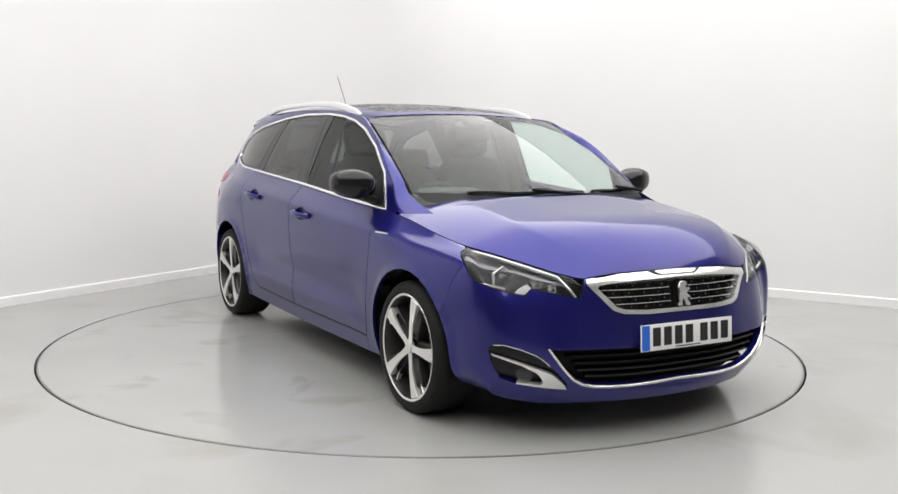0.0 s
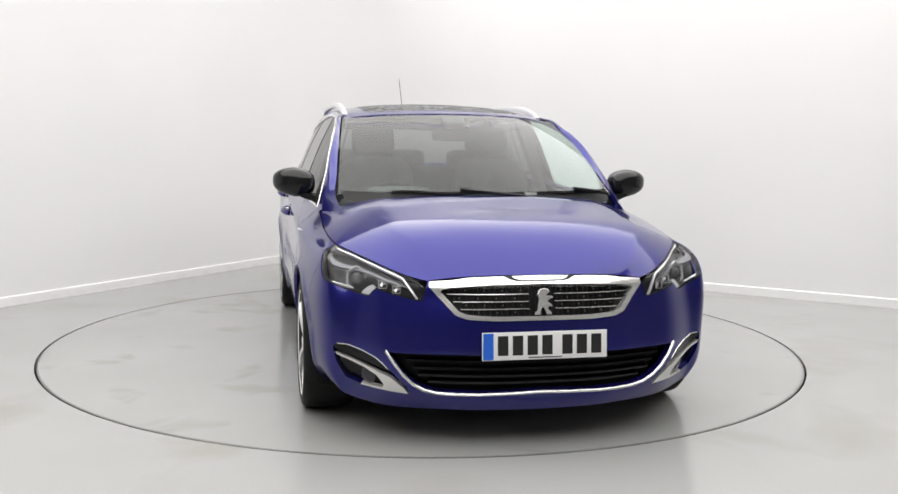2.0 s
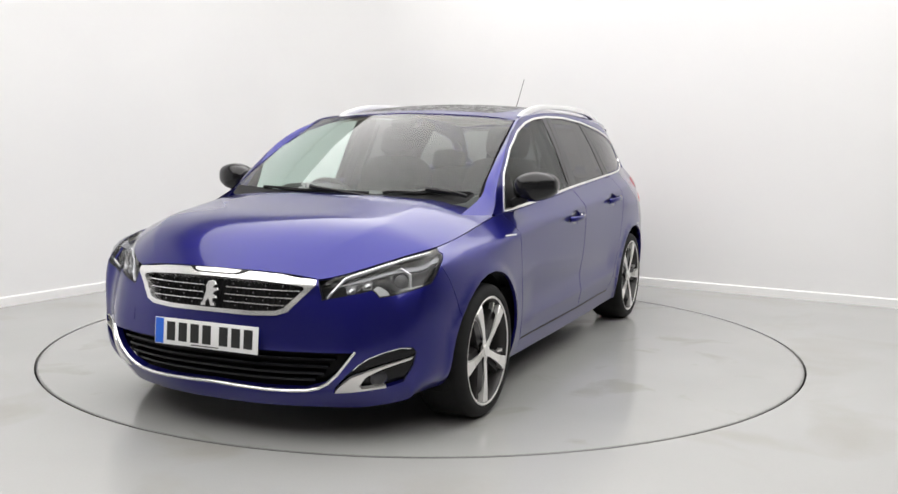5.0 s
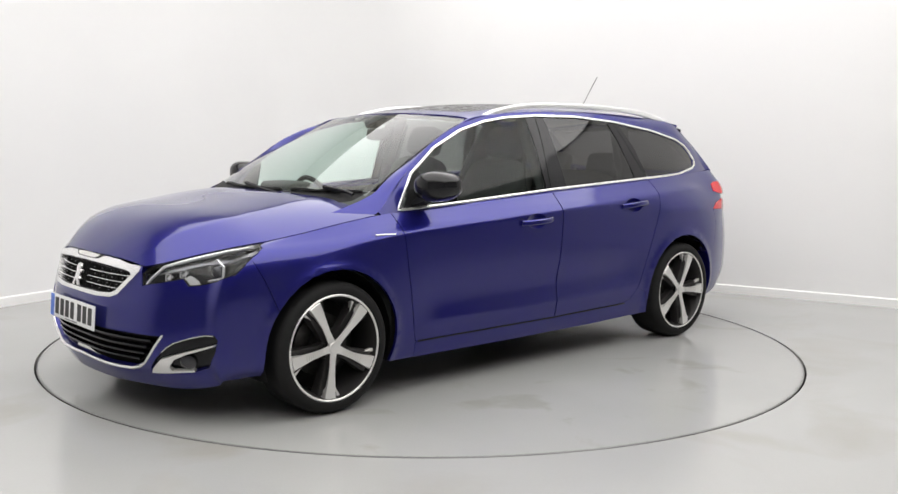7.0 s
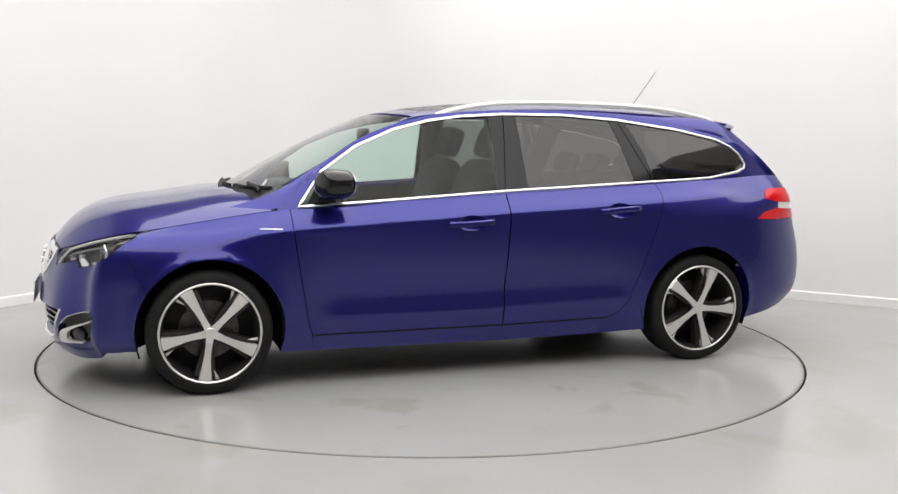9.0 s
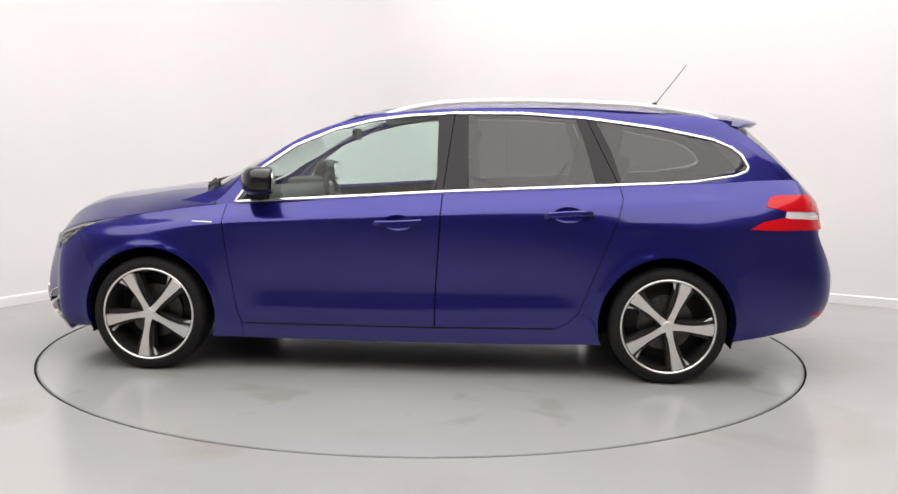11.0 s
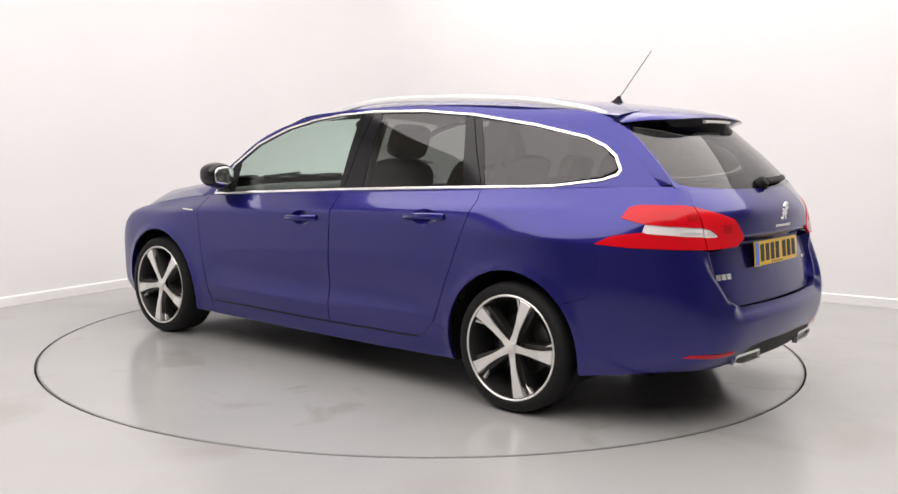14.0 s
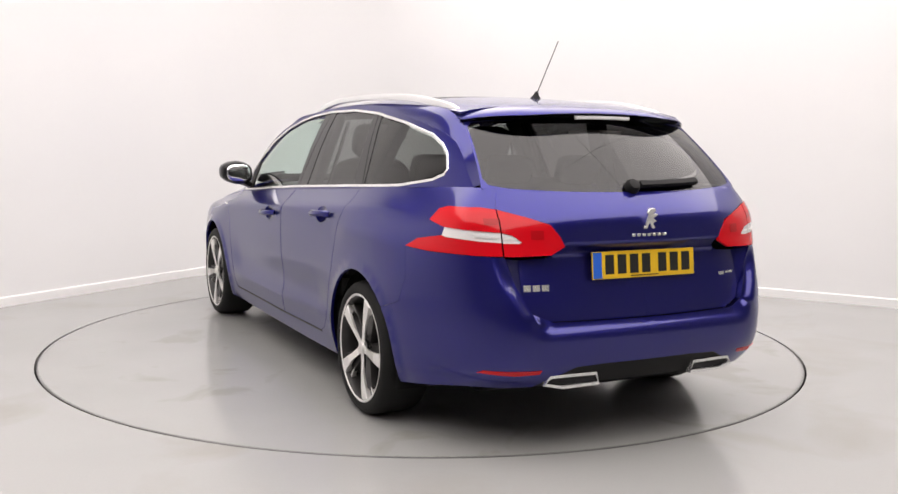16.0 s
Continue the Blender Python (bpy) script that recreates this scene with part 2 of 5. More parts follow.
def crease(t):
    """A rounded ridge, 1 at t = 0."""
    return np.exp(0.25 - np.sqrt(t * t + 0.0625))


def side_form(p):
    """Pressed lines of the flanks: shoulder, haunch, hollow lower doors and wheel arch lips."""
    x, y, z = p.T
    out = 0.011 * crease((z - 0.800 - 0.062 * (0.93 - x)) / 0.040) * soft_step((1.55 - x) / 0.5) * soft_step((x + 1.85) / 0.35)
    out += 0.008 * crease((z - 0.825) / 0.038) * soft_step((-0.98 - x) / 0.25) * soft_step((x + 1.80) / 0.30)
    doors = soft_step((0.95 - x) / 0.25) * soft_step((x + 1.0) / 0.25)
    out += doors * (0.010 * crease((z - 0.345 - 0.02 * (0.9 - x)) / 0.035) - 0.012 * np.exp(-((z - 0.47) / 0.09) ** 2))
    for cx in (1.365, -1.365):
        r = np.hypot(x - cx, z - 0.31)
        out += 0.010 * np.exp(-((r - 0.352) / 0.030) ** 2)
    return out * soft_step((np.abs(y) - 0.76) / 0.07) * soft_step((1.06 - z + 0.03 * np.abs(x)) / 0.10)


def body_place(ab):
    ab = np.atleast_2d(ab)
    bu, bv = basis(ab[:, 0] + 3, WIDE.shape[1], BEND_U), basis(ab[:, 1], NV, BEND_V)
    p = np.einsum("nu,nv,vuk->nk", bu, bv, WIDE)
    fade = soft_step((NV - 1 - ab[:, 1]) / 0.8)
    p[:, 1] += np.sign(p[:, 1]) * side_form(p) * fade
    return p


BODY = Skin(body_place, (0.32, 0.13), 1.0)
GRID_A, GRID_B = np.meshgrid(np.linspace(0, NU - 1, 257), np.linspace(0, NV - 1, 61))
GRID = np.stack([GRID_A.ravel(), GRID_B.ravel()], -1)
GRID_AT = body_place(GRID)


def on_body(points):
    """Parameters of body points given as (a, b, way): way "s" means x, z on the side, "f" y, z on the nose, "r" y, z on the tail."""
    out = []
    for a, b, way in points:
        axes = (0, 2) if way == "s" else (1, 2)
        low, high = {"s": (3.6, 13.2), "f": (0, 5.4), "r": (11.6, NU - 1)}[way]
        ok = (GRID[:, 0] >= low) & (GRID[:, 0] <= high)
        d = (GRID_AT[:, axes[0]] - a) ** 2 + (GRID_AT[:, axes[1]] - b) ** 2
        ab = GRID[np.argmin(np.where(ok, d, 9e9))][None].copy()
        for _ in range(10):
            p = body_place(ab)[0][list(axes)]
            j = np.stack([(body_place(ab + s)[0][list(axes)] - p) / 1e-4 for s in ([1e-4, 0], [0, 1e-4])], -1)
            step = np.linalg.lstsq(j, np.array([a, b]) - p, rcond=None)[0]
            ab = ab + np.clip(step, -0.3, 0.3)
            ab[0] = np.clip(ab[0], [0, 0], [NU - 1, NV - 1])
        out.append(ab[0])
    return np.array(out)
# ---- end of body surface ----


def inside(poly, pts):
    x, y = pts[:, 0], pts[:, 1]
    out = np.zeros(len(pts), bool)
    for (ax, ay), (bx, by) in zip(poly, np.roll(poly, -1, 0)):
        if ay != by:
            out ^= ((ay > y) != (by > y)) & (x < (bx - ax) * (y - ay) / (by - ay) + ax)
    return out


def densify(poly, step):
    out = []
    for a, b in zip(poly, np.roll(poly, -1, 0)):
        n = max(1, int(np.ceil(np.linalg.norm(b - a) / step)))
        out += [a + (b - a) * i / n for i in range(n)]
    return np.array(out)


def shrink(poly, d):
    """The outline drawn in by d."""
    area = np.sum(poly[:, 0] * np.roll(poly[:, 1], -1) - np.roll(poly[:, 0], -1) * poly[:, 1])
    e = np.roll(poly, -1, 0) - poly
    e = e / np.maximum(np.linalg.norm(e, axis=1, keepdims=True), 1e-9)
    n = np.stack([-e[:, 1], e[:, 0]], -1) * np.sign(area)
    m = n + np.roll(n, 1, 0)
    m = m / np.maximum(np.sum(m * m, 1, keepdims=True), 0.4) * 2
    return poly + m * d


def curve(points, n=6):
    """A smooth open line through 2D points."""
    p = np.array(points, float)
    k = bend_matrix(len(p))
    return basis(np.linspace(0, len(p) - 1, (len(p) - 1) * n + 1), len(p), k) @ p


def tag(points, way):
    return [(float(a), float(b), way) for a, b in points]


def outline(points):
    """Body parameters of an outline whose corners are (x, z, "s"), (y, z, "f"), (y, z, "r") or (a, b, "p")."""
    full = []
    for i, (a, b, w) in enumerate(points):
        full.append((a, b, w))
        a2, b2, w2 = points[(i + 1) % len(points)]
        if w2 == w and w != "p":
            n = int(math.hypot(a2 - a, b2 - b) / 0.05)
            full += [(a + (a2 - a) * k / (n + 1), b + (b2 - b) * k / (n + 1), w) for k in range(1, n + 1)]
    out = [np.array([a, b]) if w == "p" else on_body([(a, b, w)])[0] for a, b, w in full]
    return np.array(out)


def skin_mesh(skin, poly, holes=(), inset=0.0, rim=0.014, gap=0.0014, mirror=0, offset=None, spacing=None):
    """Vertices, normals and faces of a panel: the outline (with holes) filled on the skin, its edge turned in by rim.
    mirror: 0 the left side, 1 the right side, 2 both in one mesh."""
    from mathutils.geometry import delaunay_2d_cdt
    sp = spacing or skin.spacing
    sc = skin.scale
    first = np.array(poly, float)
    drawn = shrink(first * sc, gap) if gap else first * sc
    if mirror == 2:
        for end in (0.0, NU - 1.0):
            on = np.abs(first[:, 0] - end) < 1e-6
            drawn[on, 0] = end * sc[0]
    loops = [densify(drawn, sp)]
    loops += [densify(shrink(np.array(h) * sc, -gap) if gap else np.array(h) * sc, sp) for h in holes]
    pts, edges = [], []
    for lo in loops:
        k = len(pts)
        pts += list(lo)
        edges += [(k + i, k + (i + 1) % len(lo)) for i in range(len(lo))]
    border = np.array(pts)
    low, high = border.min(0), border.max(0)
    gx, gy = np.meshgrid(np.arange(low[0], high[0], sp), np.arange(low[1], high[1], sp))
    g = np.stack([gx.ravel(), gy.ravel()], -1)
    ok = inside(loops[0], g)
    for h in loops[1:]:
        ok &= ~inside(h, g)
    g = g[ok]
    if len(g):
        d = np.min(np.linalg.norm(g[:, None] - border[None], axis=2), 1)
        g = g[d > 0.5 * sp]
    allp = np.concatenate([border, g]) if len(g) else border
    v2, _, tris, *_ = delaunay_2d_cdt([Vector(p) for p in allp], edges, [], 0, 1e-7)
    v2 = np.array([tuple(v) for v in v2])
    tris = [t for t in tris if len(t) == 3]
    mid = np.array([v2[list(t)].mean(0) for t in tris])
    keep = inside(loops[0], mid)
    for h in loops[1:]:
        keep &= ~inside(h, mid)
    tris = [t for t, k in zip(tris, keep) if k]
    ab = v2 / sc
    p, n = skin.place(ab), skin.normals(ab)
    if offset is None:
        p = p - n * inset
    else:
        sunk = Skin(lambda q: skin.place(q) - skin.normals(q) * offset(skin.place(q))[:, None], sc, skin.flip)
        p, n = sunk.place(ab), sunk.normals(ab)
    # face the same way as the normals
    tris = [t if np.dot(np.cross(p[t[1]] - p[t[0]], p[t[2]] - p[t[0]]), n[t[0]]) > 0 else t[::-1] for t in tris]
    verts, norms, faces = list(p), list(n), [tuple(t) for t in tris]
    if rim:
        count = {}
        for t in tris:
            for a, b in ((t[0], t[1]), (t[1], t[2]), (t[2], t[0])):
                count[(a, b)] = 1
        for a, b in list(count):
            if (b, a) not in count and not (mirror == 2 and abs(p[a][1]) < 1e-4 and abs(p[b][1]) < 1e-4):
                k = len(verts)
                q = [p[a], p[b], p[b] - n[b] * rim, p[a] - n[a] * rim]
                verts += q
                norms += [np.cross(q[1] - q[0], n[a]) / max(1e-9, np.linalg.norm(q[1] - q[0]))] * 4
                faces.append((k + 1, k, k + 3, k + 2))
    verts, norms = np.array(verts), np.array(norms)
    if mirror:
        mv, mn, mf = verts * MIRROR, norms * MIRROR, [f[::-1] for f in faces]
        if mirror == 1:
            return mv, mn, mf
        k = len(verts)
        return np.concatenate([verts, mv]), np.concatenate([norms, mn]), faces + [tuple(i + k for i in f) for f in mf]
    return verts, norms, faces


def panel(name, skin, poly, material, parent, label="", **kw):
    v, n, f = skin_mesh(skin, poly, **kw)
    return mesh_object(name, v, f, material, parent, label, normals=n)


# other skins of the car
HOUSE = Skin(lambda ab: np.stack([ab[:, 0], house_side(ab[:, 0], ab[:, 1]), ab[:, 1]], -1), (1, 1), -1.0)
ROOF_X = (0.50, 0.29, 0.0, -0.5, -1.0, -1.375, -1.70, -1.90)
ROOF_Z = (1.356, 1.405, 1.452, 1.477, 1.472, 1.452, 1.419, 1.388)

ROOF_FIT = np.polyfit(ROOF_X, ROOF_Z, 4)


def roof_place(ab):
    ab = np.atleast_2d(ab)
    zc = np.polyval(ROOF_FIT, ab[:, 0])
    q = ab[:, 1] / 0.63
    return np.stack([ab[:, 0], ab[:, 1], zc - 0.042 * q ** 2 - 0.020 * q ** 6], -1)


ROOF = Skin(roof_place, (1, 1), 1.0, 0.06)


def screen_place(ab):
    """The windscreen: s from the cowl to the roof, q across from -1 to 1."""
    s, q = ab[:, 0], ab[:, 1]
    x = (1.235 - 0.195 * q ** 2) * (1 - s) + (0.375 - 0.083 * q ** 2) * s
    y = q * (0.728 * (1 - s) + 0.628 * s)
    z = (0.962 + 0.012 * q ** 2) * (1 - s) + (1.396 - 0.030 * q ** 2) * s + 0.035 * s * (1 - s) * 4 * 0.6
    return np.stack([x, y, z], -1)


SCREEN = Skin(screen_place, (0.9, 0.65), -1.0, 0.06)


def back_place(ab):
    """The rear window and the tailgate round it: s from the bottom edge to the roof, q across."""
    s, q = ab[:, 0], ab[:, 1]
    x = (-2.175 + 0.135 * np.abs(q) ** 2.2) * (1 - s) + (-1.84 + 0.10 * np.abs(q) ** 2.2) * s - 0.03 * s * (1 - s) * 4 * 0.6
    y = q * (0.655 * (1 - s) + 0.585 * s)
    z = (1.045 + 0.015 * q ** 2) * (1 - s) + (1.375 - 0.045 * q ** 2) * s
    return np.stack([x, y, z], -1)


BACK = Skin(back_place, (0.45, 0.62), 1.0, 0.05)
HOOD_EDGE = on_body([(0.452, 0.684, "f")])[0][0]
HOOD_END = on_body([(1.05, 0.884, "s")])[0][0]


def hood_place(ab):
    """The bonnet: s from the nose to the cowl, q across."""
    s, q = ab[:, 0], ab[:, 1]
    e = body_place(np.stack([HOOD_EDGE + (HOOD_END - HOOD_EDGE) * s, np.full(len(s), NV - 1.0)], -1))
    cx = 2.107 + (1.235 - 2.107) * s ** 1.15
    cz = np.polyval(HOOD_FIT, cx)
    w = np.abs(q)
    ridge = (0.009 * np.exp(-((w - 0.72) / 0.16) ** 2) + 0.006 * crease((w - 0.80 + 0.16 * s) / 0.05)) * np.clip(s * 4, 0, 1) * (1 - 0.5 * s)
    return np.stack([cx + (e[:, 0] - cx) * w ** 2, q * e[:, 1], cz + (e[:, 2] - cz) * w ** 3.2 + ridge], -1)


HOOD_FIT = np.polyfit((1.2, 1.4, 1.6, 1.8, 1.95, 2.05, 2.107), (0.975, 0.962, 0.942, 0.904, 0.855, 0.790, 0.702), 4)
HOOD = Skin(hood_place, (0.95, 0.75), -1.0, 0.045)

# ---- the room ----
ALONG = Vector((0.519, 0.855, 0))
ACROSS = Vector((0.855, -0.519, 0))
CORNER = Vector((-1.13, 4.19, 0))
DEEP, WIDTH, HIGH = 13.0, 11.5, 3.6
COVE = 0.9


def room_outline():
    """The walls' inner line, corner by corner, with a rounded corner behind the table."""
    pts = [CORNER - ALONG * DEEP, CORNER - ALONG * COVE]
    for i in range(1, 12):
        a = math.pi / 2 * i / 12
        pts.append(CORNER - ALONG * COVE * (1 - math.sin(a)) + ACROSS * COVE * (1 - math.cos(a)))
    pts += [CORNER + ACROSS * COVE, CORNER + ACROSS * WIDTH, CORNER + ACROSS * WIDTH - ALONG * DEEP]
    return pts


def wall_strip(name, pts, material, z0, z1, thick, label):
    bm = bmesh.new()
    sec = [(0, z0), (0, z1), (-thick, z1), (-thick, z0)]
    rings = []
    for i, p in enumerate(pts):
        d1 = (p - pts[i - 1]).normalized() if i else (pts[1] - p).normalized()
        d2 = (pts[i + 1] - p).normalized() if i + 1 < len(pts) else d1
        n = Vector((d1.y + d2.y, -d1.x - d2.x, 0)).normalized()
        n = n / max(0.5, n.dot(Vector((d1.y, -d1.x, 0))))
        rings.append([bm.verts.new(p + n * o + Vector((0, 0, z))) for o, z in sec])
    for a, b in zip(rings, rings[1:]):
        for j in range(4):
            bm.faces.new((a[j], a[(j + 1) % 4], b[(j + 1) % 4], b[j]))
    bm.faces.new(rings[0])
    bm.faces.new(rings[-1][::-1])
    return tagged(part(name, bm, material, None, angle=30), label, name.split("_")[0], kind="structure")


def build_room():
    pts = room_outline()
    wall_strip("wall_back", pts[:-1], WALL, 0, HIGH, 0.15, "seamless white painted studio wall with a rounded corner")
    # walls out of view, added to darken what the car reflects
    wall_strip("wall_front", [pts[-2], pts[-1], pts[0]], UNSEEN_WALL, 0, HIGH, 0.15, "unseen mid grey wall facing the turntable, added to darken reflections in the car")
    # skirting with a rounded top edge
    bm = bmesh.new()
    rings = []
    sec = [(0.0005, 0.0), (0.018, 0.0), (0.018, 0.064), (0.012, 0.071), (0.0005, 0.072)]
    for i, p in enumerate(pts[:-1]):
        d1 = (p - pts[i - 1]).normalized() if i else (pts[1] - p).normalized()
        d2 = (pts[i + 1] - p).normalized() if i + 1 < len(pts) - 1 else d1
        n = Vector((d1.y + d2.y, -d1.x - d2.x, 0)).normalized()
        rings.append([bm.verts.new(p + n * o + Vector((0, 0, z))) for o, z in sec])
    for a, b in zip(rings, rings[1:]):
        for j in range(5):
            bm.faces.new((a[j], a[(j + 1) % 5], b[(j + 1) % 5], b[j]))
    tagged(part("baseboard", bm, TRIM_WHITE, None, angle=20), "white painted skirting board along the studio wall", "baseboard", kind="structure")
    # floor with a round opening
    bm = bmesh.new()
    n = 160
    inner = [bm.verts.new((2.258 * math.cos(2 * math.pi * i / n), 2.258 * math.sin(2 * math.pi * i / n), 0)) for i in range(n)]
    lower = [bm.verts.new((v.co.x, v.co.y, -0.06)) for v in inner]
    outer = [bm.verts.new((15 * math.cos(2 * math.pi * i / n), 15 * math.sin(2 * math.pi * i / n), 0)) for i in range(n)]
    for i in range(n):
        j = (i + 1) % n
        bm.faces.new((inner[i], outer[i], outer[j], inner[j]))
        bm.faces.new((lower[i], inner[i], inner[j], lower[j]))
    tagged(part("floor", bm, FLOOR, None), "smooth light grey painted studio floor", "floor", kind="structure")
    # bottom of the gap, its shade put in as black
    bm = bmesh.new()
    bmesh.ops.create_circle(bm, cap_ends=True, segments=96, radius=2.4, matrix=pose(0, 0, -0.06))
    tagged(part("floor_pit", bm, GROOVE_SHADE, None), "bottom of the turntable gap, coloured black for its shade", "floor", kind="structure")
    # ceiling
    bm = boxes(((40, 40, 0.12), (0, 0, HIGH + 0.06)))
    tagged(part("ceiling", bm, CEIL, None, smooth=False), "plain cream painted ceiling", "ceiling", kind="structure")


def added_light_panel(x, y, lx, ly, turn):
    e = new("added_light_panel")
    e.matrix_world = pose(x, y, HIGH, 0, 0, turn)
    tagged(e, "large rectangular ceiling light panel, added out of view for even light", "ceiling light", "studio ceiling lights")
    w = 0.002
    part("frame", boxes(((lx + 2 * w, w, 0.06), (0, ly / 2 + w / 2, -0.032)), ((lx + 2 * w, w, 0.06), (0, -ly / 2 - w / 2, -0.032)),
                        ((w, ly, 0.06), (lx / 2 + w / 2, 0, -0.032)), ((w, ly, 0.06), (-lx / 2 - w / 2, 0, -0.032))), LAMP_FRAME, e, smooth=False)
    part("diffuser", boxes(((lx - 0.004, ly - 0.004, 0.01), (0, 0, -0.05))), LAMP, e, smooth=False)
    return e


def build_table():
    t = new("turntable")
    tagged(t, "round grey painted vehicle turntable set flush in the floor", "turntable")
    part("disc", lathe([(0.0, 0.0), (2.2375, 0.0)], 160, "z"), DISC, t, "grey painted steel deck with faint marks")
    part("edge_ring", lathe([(2.238, -0.0005), (2.245, -0.0005), (2.247, -0.002), (2.247, -0.004), (2.238, -0.004)], 160, "z"), EDGE, t, "grey edge of the turntable, darkened for the groove's shade")
    # skirt added in black so that the gap looks shaded
    part("skirt", lathe([(2.246, -0.0045), (2.246, -0.05), (2.238, -0.05)], 160, "z"), GROOVE_SHADE, t, "added skirt below the deck edge, black for the gap's shade")
    return t


build_room()
# unseen rows of large soft light panels, edge to edge, added for even light
LIGHTS = [(-1.25 + 2.45 * i, 1.42 - 3.1 * j) for i in range(3) for j in range(3)]
for across, along in LIGHTS:
    added_light_panel(*(ACROSS * across + ALONG * along).xy, 2.444, 3.094, -31.3)
turntable = build_table()

# ---- the car: outer panels ----
car = new("car")
tagged(car, "blue metallic estate car with black mirrors, parked on the turntable", "car")
ARCH_R = 0.355


def arch(cx, a0, a1, n=14, r=ARCH_R, cz=0.31):
    return [(cx + r * math.cos(radians(a0 + (a1 - a0) * i / n)), cz + r * math.sin(radians(a0 + (a1 - a0) * i / n)), "s") for i in range(n + 1)]


DLO = [(0.925, 0.906), (0.80, 1.080), (0.615, 1.209), (0.40, 1.300), (0.20, 1.350), (0.02, 1.376), (-0.24, 1.394), (-0.60, 1.396), (-0.94, 1.374),
       (-1.32, 1.325), (-1.60, 1.270), (-1.70, 1.230), (-1.757, 1.188), (-1.792, 1.128), (-1.782, 1.105), (-1.72, 1.081), (-1.50, 1.048), (-1.336, 1.038), (-1.11, 1.027), (-0.18, 0.978), (0.40, 0.940)]
DLO = np.array(DLO)
TOP = NV - 1.0


def top_u(x):
    return on_body([(x, float(np.interp(x, TOP_X[::-1], TOP_Z[::-1])), "s")])[0][0]


DOOR_F = [(0.968, 0.893), (0.968, 0.81), (0.935, 0.585), (0.89, 0.32), (0.868, 0.262)]
DOOR_B = [(-0.190, 0.963), (-0.185, 0.80), (-0.165, 0.5), (-0.160, 0.262)]
DOOR_R = [(-1.112, 1.015), (-1.128, 0.96), (-1.10, 0.85), (-1.035, 0.68), (-0.965, 0.50), (-0.91, 0.36), (-0.85, 0.30), (-0.78, 0.275)]


def top_line(x0, x1, n=10):
    return [(top_u(x0 + (x1 - x0) * i / n), TOP, "p") for i in range(n + 1)]


FENDER = outline([(1.655, 0.795, "s")] + top_line(1.60, 0.968, 8) + tag(DOOR_F[1:], "s") + [(0.868, 0.262, "s"), (0.865, 0.182, "s"), (1.020, 0.184, "s")]
                 + arch(1.365, 200, 33) + [(1.70, 0.60, "s"), (1.763, 0.735, "s")])
HEAD_TOP = [(HOOD_EDGE + (on_body([(1.655, 0.795, "s")])[0][0] - HOOD_EDGE) * i / 10, TOP, "p") for i in range(11)]
HEADLIGHT = outline([(0.479, 0.604, "f"), (0.588, 0.627, "f"), (0.652, 0.643, "f"), (0.678, 0.613, "f"), (0.712, 0.618, "f"), (0.74, 0.626, "f"), (1.838, 0.671, "s"), (1.764, 0.738, "s"), (1.655, 0.795, "s")] + HEAD_TOP[::-1][1:-1] + [(0.462, 0.655, "f")])
GRILLE = outline([(0, 0.535, "f"), (0.20, 0.534, "f"), (0.31, 0.540, "f"), (0.355, 0.556, "f"), (0.45, 0.662, "f"), (0.447, 0.680, "f"), (0.42, 0.688, "f"), (0.2, 0.699, "f"), (0, 0.702, "f")])
LOWER = outline([(0, 0.240, "f"), (0.25, 0.232, "f"), (0.42, 0.235, "f"), (0.50, 0.262, "f"), (0.56, 0.315, "f"), (0.618, 0.400, "f"), (0.45, 0.400, "f"), (0.25, 0.400, "f"), (0, 0.400, "f")])
FOG = outline([(0.525, 0.226, "f"), (0.60, 0.232, "f"), (0.70, 0.244, "f"), (0.765, 0.270, "f"), (0.806, 0.340, "f"), (0.818, 0.395, "f"), (0.806, 0.415, "f"), (0.76, 0.414, "f"), (0.65, 0.372, "f"), (0.59, 0.310, "f"), (0.535, 0.252, "f")])
BUMPER_F = outline([(0, 0.0, "p"), (1, 0.0, "p"), (2, 0.0, "p"), (3, 0.0, "p"), (4, 0.0, "p"), (5.0, 0.0, "p")] + arch(1.365, -15, 33, 6) + [(1.70, 0.60, "s"), (1.763, 0.735, "s"), (1.838, 0.671, "s"), (0.74, 0.626, "f"), (0.712, 0.618, "f"), (0.678, 0.613, "f"), (0.652, 0.643, "f"), (0.588, 0.627, "f"), (0.479, 0.604, "f"), (0.462, 0.655, "f")]
                   + [(HOOD_EDGE, TOP, "p"), (1.5, TOP, "p"), (0.8, TOP, "p"), (0, TOP, "p")])
DOOR_FRONT = outline(top_line(0.968, -0.19) + tag(DOOR_B[1:], "s") + tag(DOOR_F[::-1][:-1], "s"))
DOOR_REAR = outline(top_line(-0.19, -1.112) + tag(DOOR_R[1:], "s") + [(-0.5, 0.265, "s")] + tag(DOOR_B[::-1][:-1], "s"))
SILL = outline([(0.868, 0.262, "s"), (-0.16, 0.262, "s"), (-0.5, 0.265, "s"), (-0.78, 0.275, "s"), (-0.85, 0.30, "s"), (-0.91, 0.36, "s"), (-0.983, 0.329, "s"), (-1.026, 0.194, "s"), (-0.5, 0.180, "s"), (0.2, 0.178, "s"), (0.865, 0.182, "s")])
